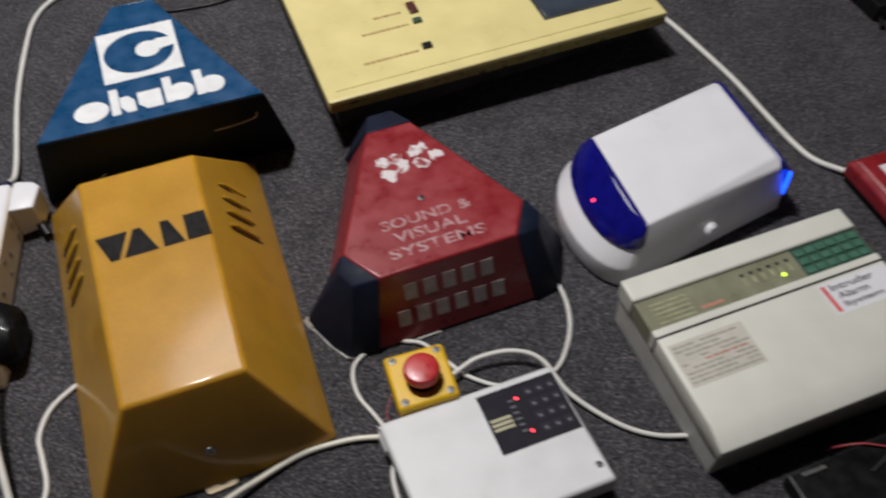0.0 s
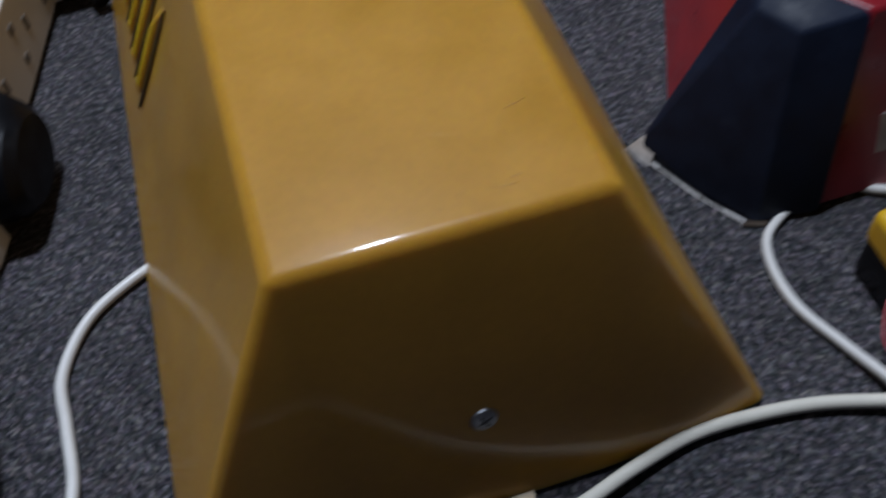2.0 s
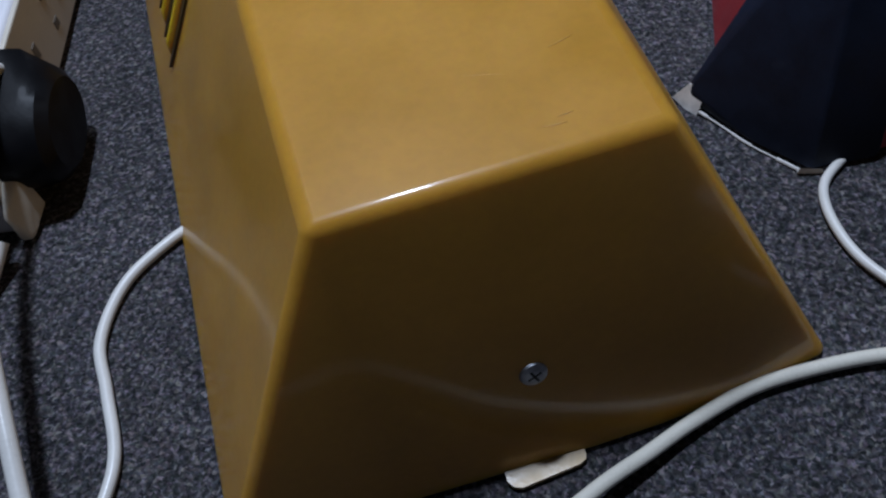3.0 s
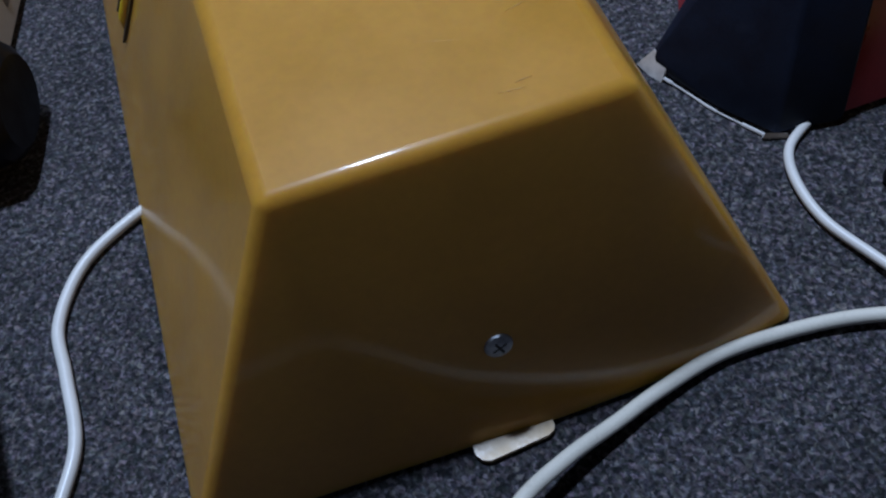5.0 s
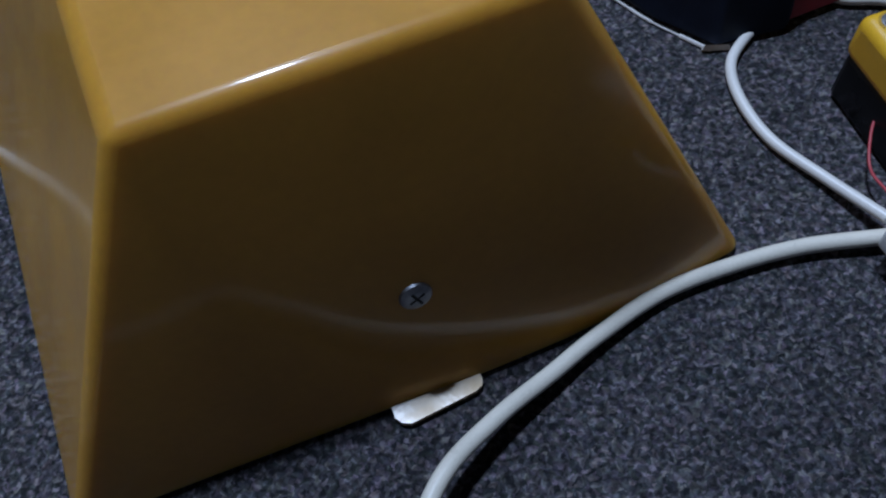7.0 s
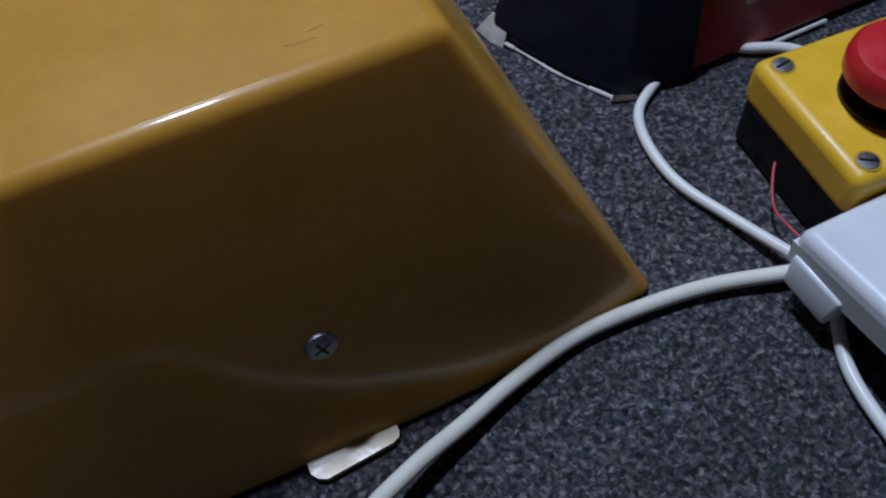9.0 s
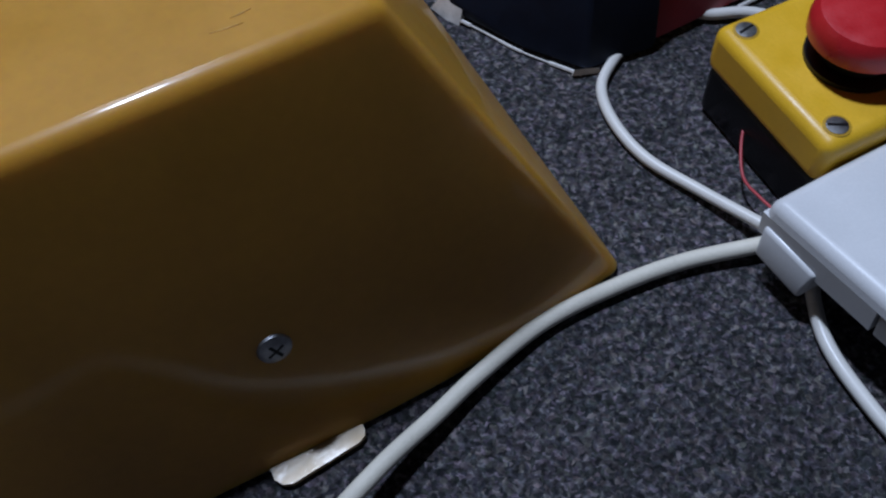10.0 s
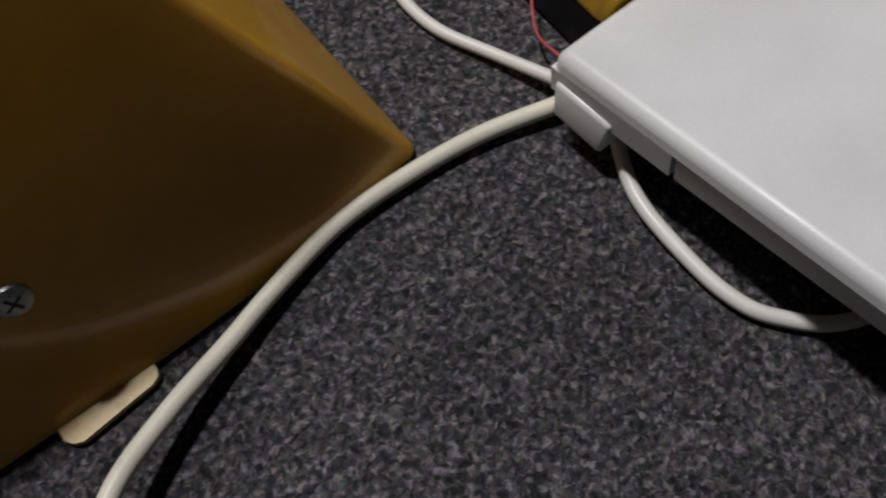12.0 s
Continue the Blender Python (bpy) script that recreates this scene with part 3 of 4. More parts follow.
# ---- white siren with blue lens ----
def white_siren():
    t = thing("siren_box", (0.61, 0.80, 0), "white plastic siren box with a blue strobe lens", "alarm siren")
    m = pose(0.5055, 0.7910, 0, 0, 0, 5.5) @ Matrix(((1, 0.12, 0, 0.002), (0.055, 0.96, 0, -0.0095), (0, 0, 1, 0), (0, 0, 0, 1)))

    def nose(bulge, half, x=0.0, n=14):
        return [(x - bulge * math.cos(a), half * math.sin(a)) for a in (math.pi * (k / n - 0.5) for k in range(n + 1))]
    pts = [(x, y, 0.004) for x, y in nose(0.052, 0.096)] + [(x, y, 0.034) for x, y in nose(0.052, 0.096)] + [(x, y, 0.064) for x, y in nose(0.0270, 0.084, 0.008)]
    pts += [(0.232, s * 0.096, z) for s in (-1, 1) for z in (0.004, 0.034)] + [(0.2235, s * 0.086, 0.080) for s in (-1, 1)]
    pts += [(0.014, s * 0.079, 0.0875) for s in (-1, 1)] + [(0.219, s * 0.072, 0.0875) for s in (-1, 1)] + [(0.012, s * 0.050, 0.0868) for s in (-1, 1)]
    part("cover", hull(pts, 0.003, 3), M_WHITE, t, "white plastic cover with a rounded nose", m)
    part("back_plate", hull([(x, y, z) for x, y in nose(0.048, 0.094) for z in (0.0, 0.006)] + [(0.228, s * 0.092, z) for s in (-1, 1) for z in (0.0, 0.006)]), M_GREYW, t, "grey-white back plate", m)
    lens = [(x, y, 0.058) for x, y in nose(0.0410, 0.0895, 0.006)] + [(x, y, 0.0755) for x, y in nose(0.0260, 0.0865, 0.008)]
    lens += [(0.0165, y, 0.0885) for y in (-0.080, -0.04, 0.04, 0.080)] + [(0.009, y, 0.0885) for y in (-0.050, 0.050)] + [(0.012, s * 0.0885, 0.062) for s in (-1, 1)]
    part("lens", hull(lens, 0.002, 3), M_LENS, t, "deep blue glossy strobe lens", m)
    part("end_lens", hull([(0.218, y, z) for y in (-0.088, 0.088) for z in (0.030, 0.082)] + [(0.2385, y, z) for y in (-0.089, 0.086) for z in (0.034, 0.070)] + [(0.226, y, 0.0855) for y in (-0.074, 0.074)], 0.002, 3), M_LENS, t, "deep blue lens on the far end", m)
    part("lit_strip", hull([(x, y, z) for x in (0.2298, 0.2314) for y in (-0.0966, -0.091) for z in (0.034, 0.074)], 0.0008), M_LED_BLUE, t, "lit bright blue lens edge", m)
    part("indicator", lathe([(0.0028, 0.064), (0.0028, 0.0715), (0.0012, 0.0735)], -0.0200, -0.002, 14), M_LED_RED, t, "lit red indicator", m)
    side = frame_on((0.1105, -0.0948, 0.040), (1, 0, 0), (0, 0.12, 1))
    part("screw_cap", lathe([(0.0095, -0.002), (0.0095, 0.004), (0.0070, 0.0085), (0.002, 0.0100)], 0, 0, 22), M_WHITE, t, "white round screw cap", m @ side)
    return t


white_siren()


# ---- warm grey intruder panel ----
def intruder_panel():
    t = thing("control_panel", (0.60, 0.55, 0), "pale grey intruder alarm panel with green keypad", "control panel")
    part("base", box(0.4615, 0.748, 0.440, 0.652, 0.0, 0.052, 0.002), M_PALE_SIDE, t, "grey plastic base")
    lid = [(0.4585, 0.436, 0.046), (0.7535, 0.436, 0.046), (0.4585, 0.4345, 0.0640), (0.7535, 0.4345, 0.0640), (0.4595, 0.462, 0.0735), (0.7530, 0.462, 0.0735),
           (0.4600, 0.572, 0.0735), (0.7530, 0.572, 0.0735), (0.4600, 0.572, 0.046), (0.7530, 0.572, 0.046)]
    part("lower_cover", hull(lid, 0.0018), M_PALE, t, "warm grey lower cover")
    part("upper_rail", box(0.4590, 0.7535, 0.6235, 0.6550, 0.046, 0.0760, 0.0035, 3), M_PALE, t, "warm grey upper rail")
    part("middle_rail", box(0.4600, 0.7530, 0.5740, 0.5835, 0.046, 0.0738, 0.0012), M_PALE, t, "warm grey narrow rail")
    fascia = part("fascia", box(0.4605, 0.7525, 0.5830, 0.6240, 0.046, 0.0712), M_OLIVE, t, "olive translucent fascia")
    z = 0.0712
    for i in range(5):
        part("printed_bar", box(0.474, 0.520, 0.5880 + 0.0062 * i, 0.5905 + 0.0062 * i, z - 0.0005, z + 0.0003), M_OLIVE_INK, fascia, "pale fascia print")
    part("printed_bar", box(0.528, 0.556, 0.5895, 0.5935, z - 0.0005, z + 0.0003), M_LABEL_RED, fascia, "faint red print")
    for i in range(6):
        part("indicator", lathe([(0.0021, z - 0.001), (0.0021, z + 0.001), (0.001, z + 0.0014)], 0.592 + 0.0118 * i, 0.6130, 12), M_BLACK, fascia, "unlit indicator")
        part("printed_bar", box(0.590 + 0.0118 * i, 0.594 + 0.0118 * i, 0.5985, 0.6080, z - 0.0005, z + 0.0003), M_OLIVE_INK, fascia, "pale fascia print")
    part("indicator", lathe([(0.0020, z - 0.001), (0.0020, z + 0.0012), (0.0010, z + 0.0018)], 0.638, 0.5965, 14), M_LED_GREEN, fascia, "lit green indicator")
    part("keypad", box(0.662, 0.7515, 0.5835, 0.6235, z - 0.001, z + 0.0006), M_GREEN_DARK, t, "green keypad mat")
    for i in range(6):
        for j in range(3):
            part("key", box(0.6645 + 0.0144 * i, 0.6755 + 0.0144 * i, 0.5860 + 0.0125 * j, 0.5950 + 0.0125 * j, z, z + 0.0026, 0.0009), M_GREEN, t, "green rubber key")
    part("gap", box(0.4598, 0.7532, 0.5722, 0.5738, 0.046, 0.0728), M_BLACK, t, "dark joint under the rail")
    z = 0.0735
    lab = part("label", box(0.4660, 0.5560, 0.5060, 0.5600, z - 0.001, z + 0.0003), M_LABEL, t, "beige printed label")
    rnd = random.Random(3)
    for j in range(9):
        x, y = 0.469, 0.5535 - 0.0055 * j
        while x < 0.551:
            w = rnd.uniform(0.004, 0.013)
            if rnd.random() < 0.8:
                part("printed_bar", box(x, min(x + w, 0.553), y, y + 0.0022, z, z + 0.0005), M_LABEL_RED if j == 4 and x > 0.49 else M_LABEL_INK, lab, "faint label print")
            x += w + 0.0015
    part("name_label", box(0.6600, 0.7505, 0.5265, 0.5680, z - 0.001, z + 0.0002), M_WHITE, t, "white printed label")
    part("red_bar", prism([(0.6625, 0.5645), (0.6672, 0.5655), (0.6685, 0.5300), (0.6635, 0.5290)], z - 0.001, z + 0.0004), M_RED_INK, t, "red printed bar")
    for text, y, w, x in (("Intruder", 0.5555, 0.056, 0.6725), ("Alarm", 0.5435, 0.040, 0.6745), ("System", 0.5310, 0.052, 0.6745)):
        part("lettering", lettering(text, 0.0090, w), M_GREY_INK, t, "dark grey lettering", pose(x, y, z + 0.0002))
    return t


intruder_panel()


# ---- small panel with keypad ----
def keypad_panel():
    t = thing("control_panel", (0.25, 0.52, 0), "grey-white alarm panel with charcoal keypad", "control panel")
    m = Matrix.Translation((0, 0.602, 0)) @ pose(0, 0, 0, -6) @ Matrix.Translation((0, -0.602, 0))
    # black base fills the gap below the cover, its colour standing for shade
    part("base", hull([(x, y, 0.0) for x in (0.180, 0.340) for y in (0.462, 0.590)] + [(x, 0.590, 0.020) for x in (0.180, 0.340)] + [(x, 0.462, 0.036) for x in (0.180, 0.340)], 0.0015), M_BLACK, t, "base coloured black as the shade under the panel")
    part("cover", bevel(hull([(0.1510, 0.6022, 0.0303), (0.3510, 0.6010, 0.0303), (0.3545, 0.4490, 0.0303), (0.1562, 0.4490, 0.0303),
                        (0.1522, 0.6012, 0.0372), (0.3498, 0.6000, 0.0372), (0.3532, 0.4500, 0.0372), (0.1574, 0.4500, 0.0372)]), 0.0040, 6, rim=0.0305), M_GREYW, t, "grey-white textured cover with rounded edges", m)
    part("skirt", hull([(0.1510, 0.6022, 0.0303), (0.1508, 0.6022, 0.0200), (0.15275, 0.5510, 0.0303), (0.15255, 0.5510, 0.0200)] + [(0.170, y, z) for y in (0.5510, 0.6022) for z in (0.0200, 0.0303)]), M_GREYW, t, "grey-white side wall of the cover", m)
    part("skirt", box(0.170, 0.349, 0.5950, 0.6010, 0.0195, 0.0303), M_GREYW, t, "grey-white rear wall of the cover", m)
    part("skirt", hull([(0.3495, 0.6000, z) for z in (0.0150, 0.0303)] + [(0.3535, 0.4510, z) for z in (0.0150, 0.0303)] + [(0.340, y, z) for y in (0.4510, 0.6000) for z in (0.0150, 0.0303)], 0.0008), M_GREYW, t, "grey-white side wall of the cover", m)
    part("skirt", box(0.160, 0.352, 0.4500, 0.4580, 0.0150, 0.0303), M_GREYW, t, "grey-white front wall of the cover", m)
    part("corner_foot", hull([(0.1478, 0.6005, 0.0120), (0.1482, 0.5780, 0.0120), (0.1620, 0.6005, 0.0120), (0.1620, 0.5780, 0.0120),
                              (0.1496, 0.6020, 0.0262), (0.1506, 0.5770, 0.0262), (0.1620, 0.6020, 0.0262), (0.1620, 0.5770, 0.0262)], 0.0016, 3), M_GREYW, t, "grey-white corner foot")
    part("side_strip", hull([(0.1536, 0.5500, 0.0180), (0.1584, 0.452, 0.0180), (0.1640, 0.5500, 0.0180), (0.1690, 0.452, 0.0180),
                             (0.1530, 0.5500, 0.0296), (0.1580, 0.452, 0.0296), (0.1640, 0.5500, 0.0296), (0.1690, 0.452, 0.0296)], 0.0009), M_GREYW, t, "grey-white recessed clip strip", m)
    part("inner_tray", box(0.1600, 0.3400, 0.4580, 0.5950, 0.0160, 0.0310, 0.0008), M_GREYW, t, "grey-white inner tray", m)
    z = 0.0370
    m = m @ Matrix.Translation((0.002, -0.006, 0))
    pad = part("keypad", box(0.2570, 0.3470, 0.5215, 0.5975, z - 0.001, z + 0.0008, 0.0004), M_KEYPAD, t, "charcoal keypad overlay", m)
    for i in range(3):
        for j in range(4):
            part("key", box(0.3075 + 0.0130 * i, 0.3170 + 0.0130 * i, 0.5300 + 0.0160 * j, 0.5410 + 0.0160 * j, z, z + 0.0013, 0.0003), M_KEY, pad, "dark key", m)
            part("printed_bar", box(0.3105 + 0.0130 * i, 0.3140 + 0.0130 * i, 0.5330 + 0.0160 * j, 0.5365 + 0.0160 * j, z + 0.001, z + 0.0016), M_KEY_INK, pad, "grey key print", m)
    for j in range(3):
        part("label_strip", box(0.2600, 0.2830, 0.5490 + 0.0058 * j, 0.5525 + 0.0058 * j, z, z + 0.0012), M_CREAM_BAR, pad, "cream label strip", m)
    for j in range(6):
        part("printed_bar", box(0.2870, 0.2930, 0.5390 + 0.0078 * j, 0.5410 + 0.0078 * j, z, z + 0.0012), M_KEY_INK, pad, "grey print", m)
    for y in (0.5800, 0.5370):
        part("indicator", lathe([(0.0016, z), (0.0016, z + 0.0013), (0.0008, z + 0.0017)], 0.2970, y, 14), M_LED_RED, pad, "lit red indicator", m)
    part("screw", lathe([(0.0042, z - 0.002), (0.0042, z + 0.0003), (0.0030, z + 0.0005)], 0.3420, 0.4760, 18), M_DARKSTEEL, t, "recessed dark screw", m)
    return t


keypad_panel()


# ---- emergency stop button ----
def stop_button():
    t = thing("push_button_box", (0.213, 0.640, 0), "yellow emergency stop box with red mushroom button", "push button")
    cx, cy, h = 0.2127, 0.6390, 0.0345
    turn = pose(cx, cy, 0, 0, 0, -3.5)
    part("base", box(-h + 0.0015, h - 0.0015, -h + 0.0015, h - 0.0015, 0.0, 0.026, 0.003), M_BLACK, t, "black plastic base", turn)
    part("lid", box(-h, h, -h, h, 0.0245, 0.0460, 0.0048, 4), M_YELLOW, t, "yellow plastic lid", turn)
    for sx in (-1, 1):
        for sy in (-1, 1):
            at = turn @ pose(sx * 0.0255, sy * 0.0265, 0)
            part("screw_recess", lathe([(0.0050, 0.0452), (0.0050, 0.0461), (0.0041, 0.0462)], 0, 0, 20), M_YELLOW_DARK, t, "rim coloured darker as shade round a screw", at)
            s = part("screw", lathe([(0.0040, 0.0445), (0.0040, 0.0464), (0.0028, 0.0467)], 0, 0, 18), M_STEEL, t, "grey steel slotted screw", at)
            part("slot", box(-0.0034, 0.0034, -0.0005, 0.0005, 0.0464, 0.0469), M_BLACK, s, m=at @ pose(0, 0, 0, 0, 0, 40 + 50 * sx + 20 * sy))
    top = turn @ pose(0.0002, -0.0030, 0)
    part("collar", lathe([(0.0180, 0.0455), (0.0180, 0.0480), (0.0130, 0.0485), (0.0125, 0.0575)], 0, 0, 32), M_BLACK, t, "black collar", top)
    part("button", lathe([(0.0130, 0.0560), (0.0185, 0.0565), (0.0200, 0.0580), (0.0203, 0.0625), (0.0196, 0.0662), (0.0178, 0.0685), (0.0140, 0.0694), (0.0040, 0.0697)], 0, 0, 40), M_REDBTN, t, "red mushroom button", top)
    return t


stop_button()


# ---- extension lead on its side, with two plugs ----
LEAD = pose(-0.1820, 1.0880, 0, 0, 0, -11.8)


def extension_lead():
    t = thing("extension_lead", (-0.215, 0.96, 0), "white four-way extension lead lying on its side", "extension lead")
    m = LEAD
    part("body", box(-0.028, 0.0, -0.264, 0.0, 0.0, 0.058, 0.004, 3), M_WHITE, t, "white plastic body", m)
    part("socket_face", box(-0.002, 0.0022, -0.262, -0.006, 0.005, 0.056, 0.0012), M_SOCKET, t, "ivory socket face", m)
    for i in range(4):
        y = -0.050 - 0.060 * i
        for dy, z, w, hh in ((0.014, 0.030, 0.0030, 0.0048), (-0.007, 0.019, 0.0036, 0.0030), (-0.007, 0.041, 0.0036, 0.0030)):
            part("socket_hole", box(0.0, 0.0026, y + dy - w, y + dy + w, z - hh, z + hh), M_HOLE, t, "dark pin hole", m)
    part("grommet", tube([(-0.013, -0.006, 0.045), (-0.013, 0.016, 0.040)], 0.0065, 3, 14), M_NAVY_PLUG, t, "dark blue cord grip", m)
    part("cord_collar", tube([(-0.010, -0.262, 0.030), (-0.010, -0.290, 0.014)], 0.008, 4, 14), M_WHITE, t, "white ribbed cord collar", m)
    return t


extension_lead()

white_plug = thing("mains_plug", (-0.165, 1.05, 0), "white mains plug in the extension lead", "plug")
part("body", hull([(0.002, -0.046, 0.006), (0.002, 0.002, 0.006), (0.002, -0.046, 0.056), (0.002, 0.002, 0.056),
                   (0.030, -0.040, 0.010), (0.034, -0.004, 0.010), (0.030, -0.040, 0.052), (0.034, -0.004, 0.052), (0.024, 0.006, 0.05), (0.004, 0.006, 0.052)], 0.003), M_WHITE, white_plug, "white plastic plug body", LEAD)
part("cord_grip", tube([(0.026, -0.036, 0.016), (0.036, -0.052, 0.008)], 0.006, 3, 12), M_BLACK, white_plug, "dark cord grip", LEAD)

black_plug = thing("mains_plug", (-0.195, 0.86, 0), "black round-backed mains plug in the extension lead", "plug")
ring = [(0.037 * math.cos(a), 0.028 * math.sin(a)) for a in (2 * math.pi * k / 20 for k in range(40))]
part("body", hull([(0.003, -0.218 + u, 0.031 + v) for u, v in ring] + [(0.018, -0.218 + u, 0.031 + v) for u, v in ring] +
                  [(0.027, -0.218 + u * 0.93, 0.031 + v * 0.93) for u, v in ring] + [(0.032, -0.218 + u * 0.74, 0.031 + v * 0.74) for u, v in ring] + [(0.003, -0.192, 0.064), (0.016, -0.192, 0.062)]), M_PLUG, black_plug, "black plastic plug body", LEAD)
part("cord_grip", hull([(0.002, -0.250, 0.006), (0.014, -0.250, 0.006), (0.002, -0.272, 0.002), (0.010, -0.272, 0.002), (0.002, -0.250, 0.034), (0.012, -0.250, 0.032), (0.002, -0.272, 0.022)], 0.002), M_SOCKET, black_plug, "grey cord outlet", LEAD)

# ---- red call point and black box ----
call = thing("call_point", (0.89, 0.68, 0), "dark red alarm call point with white front plate", "call point")
part("body", hull([(x, y, z) for x in (0.842, 0.935) for y in (0.640, 0.738) for z in (0.016, 0.036)] + [(x, y, 0.045) for x in (0.851, 0.926) for y in (0.649, 0.729)], 0.0025), M_RED, call, "dark red plastic body")
part("back_box", box(0.848, 0.930, 0.645, 0.737, 0.0, 0.018, 0.002), M_BLACK, call, "black back box")
part("front_plate", box(0.868, 0.915, 0.664, 0.712, 0.0440, 0.0462, 0.0006), M_WHITE, call, "white front plate")
part("printed_bar", box(0.876, 0.905, 0.690, 0.694, 0.0460, 0.0467), M_GREY_INK, call, "dark print")

dark = thing("battery_box", (0.62, 0.33, 0), "black plastic box with metal terminal and red wire", "battery")
part("case", box(0.527, 0.705, 0.245, 0.404, 0.0, 0.024, 0.0025), M_BLACK, dark, "black plastic case")
part("terminal", box(0.541, 0.568, 0.3945, 0.3990, 0.0235, 0.0262, 0.0006), M_STEEL, dark, "bright metal terminal")
cable([(0.590, 0.418, 0.004), (0.601, 0.412, 0.018), (0.620, 0.403, 0.027), (0.645, 0.389, 0.0265), (0.69, 0.365, 0.026)], 0.0011, M_WIRE_RED, "thin red wire over the black box", "wire")
cable([(0.610, 0.375, 0.0255), (0.650, 0.385, 0.0262), (0.700, 0.375, 0.0260)], 0.0010, M_DARKBOX, "thin dark wire over the black box", "wire")

# unidentified dark object; the box shape and cord grip are guessed
far_box = thing("adapter", (1.13, 1.03, 0), "unidentified dark plastic box on the carpet", "adapter")
part("body", box(1.095, 1.165, 0.995, 1.090, 0.0, 0.03, 0.004), M_BLACK, far_box, "dark plastic body")
part("cord_grip", tube([(1.105, 0.997, 0.010), (1.095, 0.975, 0.006)], 0.005, 3, 10), M_BLACK, far_box)

# ---- cables on the carpet ----
cable([(-0.191, 1.106, 0.040), (-0.187, 1.160, 0.012), (-0.176, 1.308, 0.005), (-0.156, 1.422, 0.0045), (-0.134, 1.501, 0.0045), (-0.098, 1.543, 0.0045), (-0.045, 1.552, 0.0045), (0.05, 1.60, 0.0045)],
      0.0037, M_CABLE, "white mains cable from the extension lead")
cable([(-0.239, 0.812, 0.016), (-0.252, 0.792, 0.006), (-0.266, 0.770, 0.005), (-0.285, 0.700, 0.005), (-0.30, 0.60, 0.005), (-0.30, 0.45, 0.005)],
      0.0039, M_CABLE, "white mains cable trailing over the carpet")
cable([(-0.217, 0.889, 0.058), (-0.220, 0.874, 0.070), (-0.224, 0.846, 0.073), (-0.230, 0.811, 0.064), (-0.231, 0.766, 0.054), (-0.230, 0.732, 0.045), (-0.227, 0.687, 0.034), (-0.222, 0.62, 0.016), (-0.21, 0.53, 0.006), (-0.20, 0.43, 0.005)],
      0.0039, M_CABLE, "white mains cable from the black plug")
cable([(-0.135, 0.800, 0.004), (-0.160, 0.790, 0.0035), (-0.184, 0.772, 0.0035), (-0.198, 0.743, 0.0035), (-0.197, 0.715, 0.0035), (-0.196, 0.680, 0.0035), (-0.207, 0.650, 0.0035), (-0.225, 0.60, 0.0035), (-0.22, 0.50, 0.0035)],
      0.0029, M_CABLE, "thin white cable beside the amber box")
cable([(0.175, 0.597, 0.0075), (0.153, 0.6050, 0.0060), (0.128, 0.6130, 0.0050), (0.101, 0.6172, 0.0046), (0.070, 0.6180, 0.0050), (0.040, 0.6118, 0.0065), (0.018, 0.6050, 0.0085), (-0.008, 0.5965, 0.0130), (-0.033, 0.5840, 0.0185),
       (-0.053, 0.5620, 0.021), (-0.066, 0.538, 0.020), (-0.085, 0.506, 0.017), (-0.113, 0.458, 0.012), (-0.137, 0.447, 0.008), (-0.170, 0.452, 0.005), (-0.22, 0.43, 0.005), (-0.30, 0.33, 0.005)], 0.0032, M_CABLE2, "cream round cable in front of the amber box")
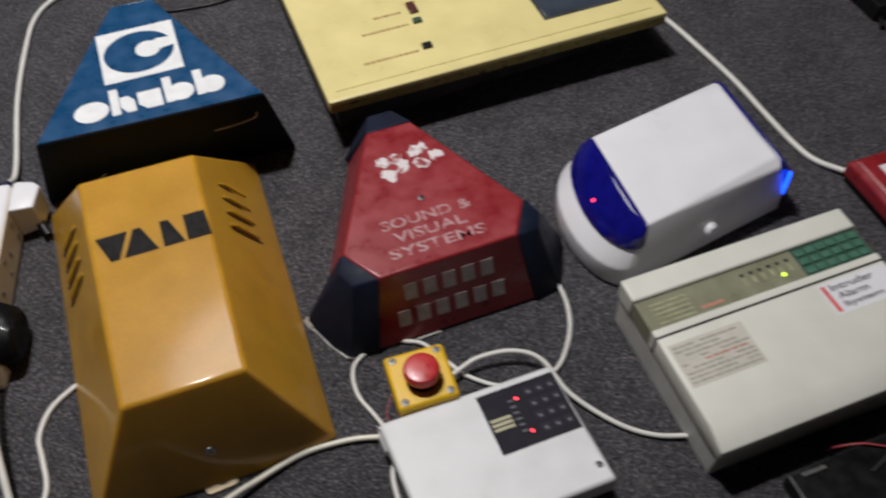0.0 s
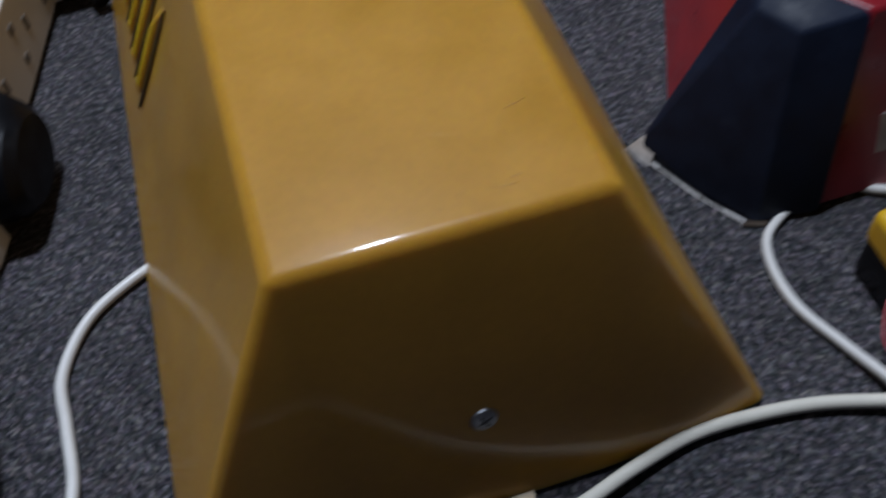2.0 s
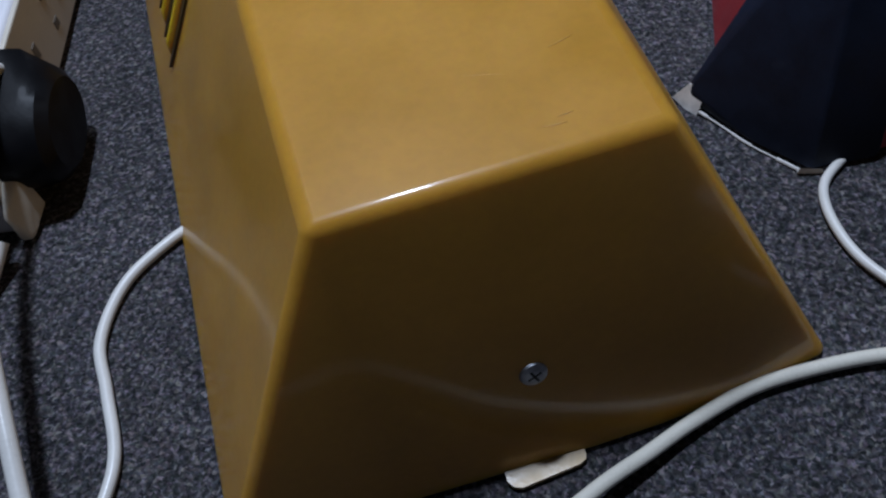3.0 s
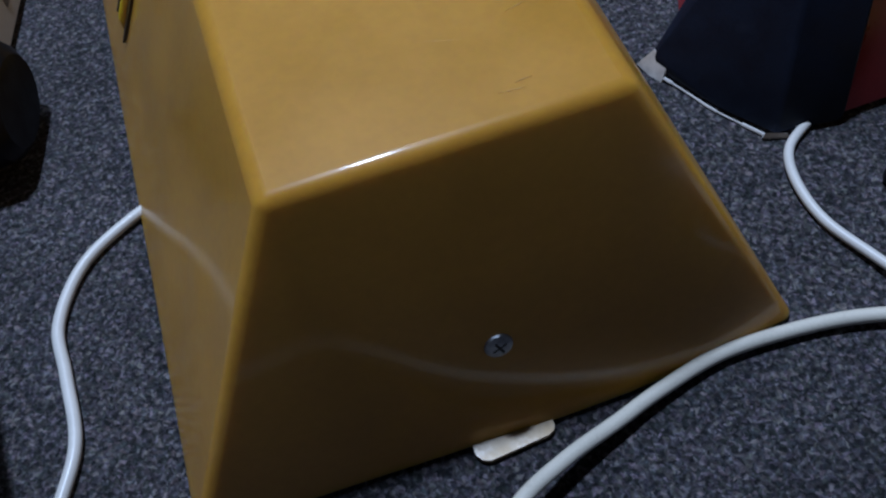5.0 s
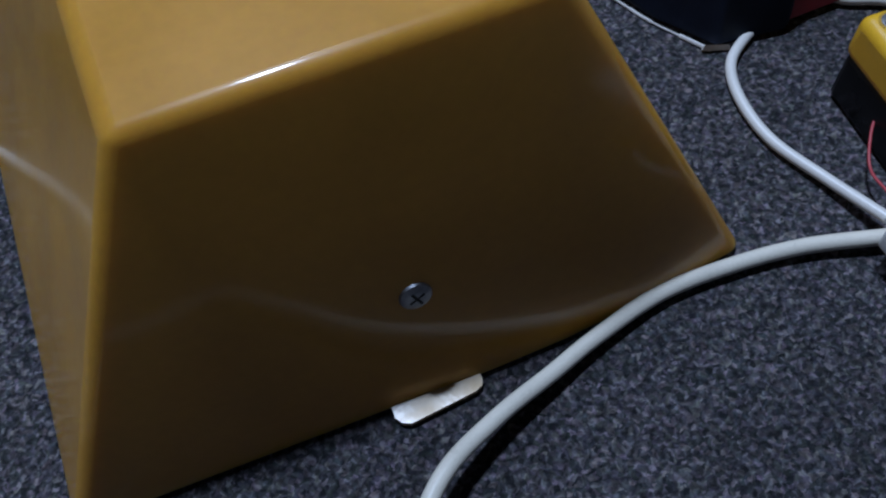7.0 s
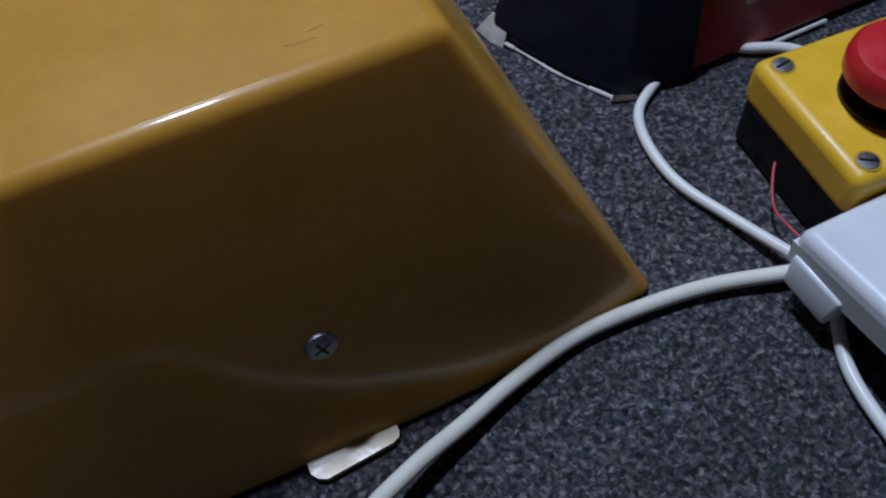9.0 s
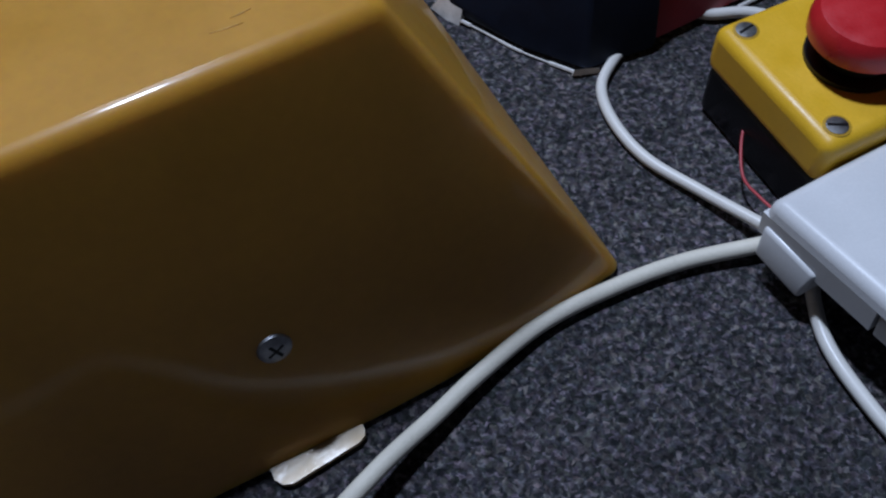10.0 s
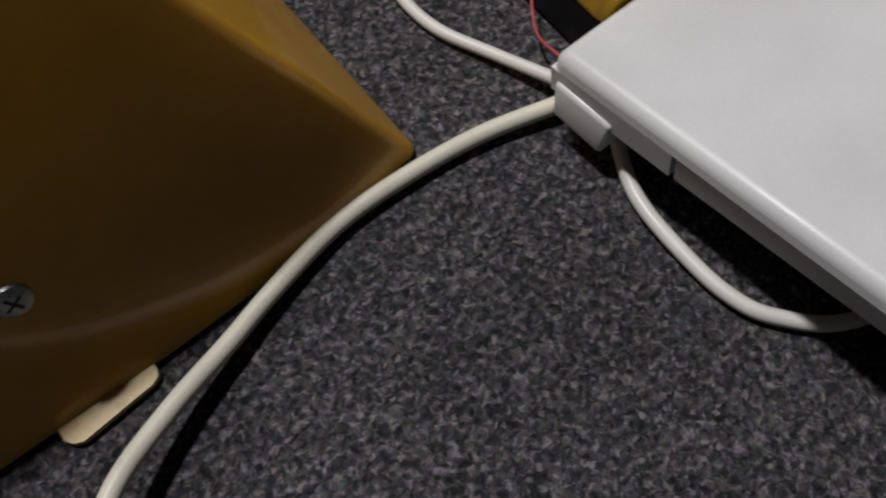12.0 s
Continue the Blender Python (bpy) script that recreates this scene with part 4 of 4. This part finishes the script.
cable([(0.180, 0.718, 0.0035), (0.166, 0.7125, 0.0033), (0.152, 0.702, 0.0033), (0.1455, 0.684, 0.0033), (0.1455, 0.661, 0.0033), (0.1535, 0.636, 0.0045), (0.1610, 0.609, 0.009), (0.165, 0.597, 0.010)],
      0.0024, M_CABLE, "thin white cable from the red box")
cable([(0.166, 0.588, 0.008), (0.158, 0.576, 0.004), (0.1505, 0.560, 0.0035), (0.1475, 0.539, 0.0035), (0.1475, 0.518, 0.0035), (0.153, 0.503, 0.0035), (0.170, 0.487, 0.0035), (0.21, 0.475, 0.0035)],
      0.0027, M_CABLE, "thin white cable under the small panel")
cable([(0.208, 0.724, 0.004), (0.217, 0.713, 0.0035), (0.237, 0.700, 0.0035), (0.257, 0.662, 0.0035), (0.266, 0.645, 0.0035), (0.296, 0.618, 0.0035), (0.329, 0.612, 0.0035), (0.366, 0.613, 0.0035), (0.398, 0.645, 0.0035),
       (0.415, 0.681, 0.0035), (0.420, 0.717, 0.0035), (0.415, 0.735, 0.0035)], 0.0027, M_CABLE, "thin white cable looping beside the stop button")
cable([(0.244, 0.642, 0.012), (0.262, 0.648, 0.014), (0.287, 0.652, 0.018), (0.325, 0.645, 0.020), (0.352, 0.624, 0.017), (0.366, 0.577, 0.008), (0.398, 0.528, 0.0045), (0.430, 0.500, 0.004), (0.466, 0.484, 0.006)],
      0.0029, M_CABLE, "thin white cable into the intruder panel")
cable([(0.735, 1.215, 0.010), (0.775, 1.180, 0.006), (0.797, 1.120, 0.0045), (0.810, 1.037, 0.0045), (0.819, 0.958, 0.0045), (0.821, 0.887, 0.0045), (0.824, 0.821, 0.0045), (0.832, 0.781, 0.0045), (0.851, 0.749, 0.008), (0.862, 0.735, 0.012)],
      0.0040, M_CABLE, "white cable to the red call point")
cable([(0.184, 0.650, 0.014), (0.176, 0.642, 0.012), (0.168, 0.630, 0.010), (0.166, 0.618, 0.012), (0.166, 0.604, 0.014)], 0.0006, M_WIRE_RED, "thin red wire beside the stop button", "wire")
cable([(0.04, 1.46, 0.003), (0.071, 1.441, 0.003), (0.126, 1.434, 0.003), (0.170, 1.436, 0.003), (0.23, 1.46, 0.003)], 0.0022, M_BLACK, "thin black cable behind the boxes")
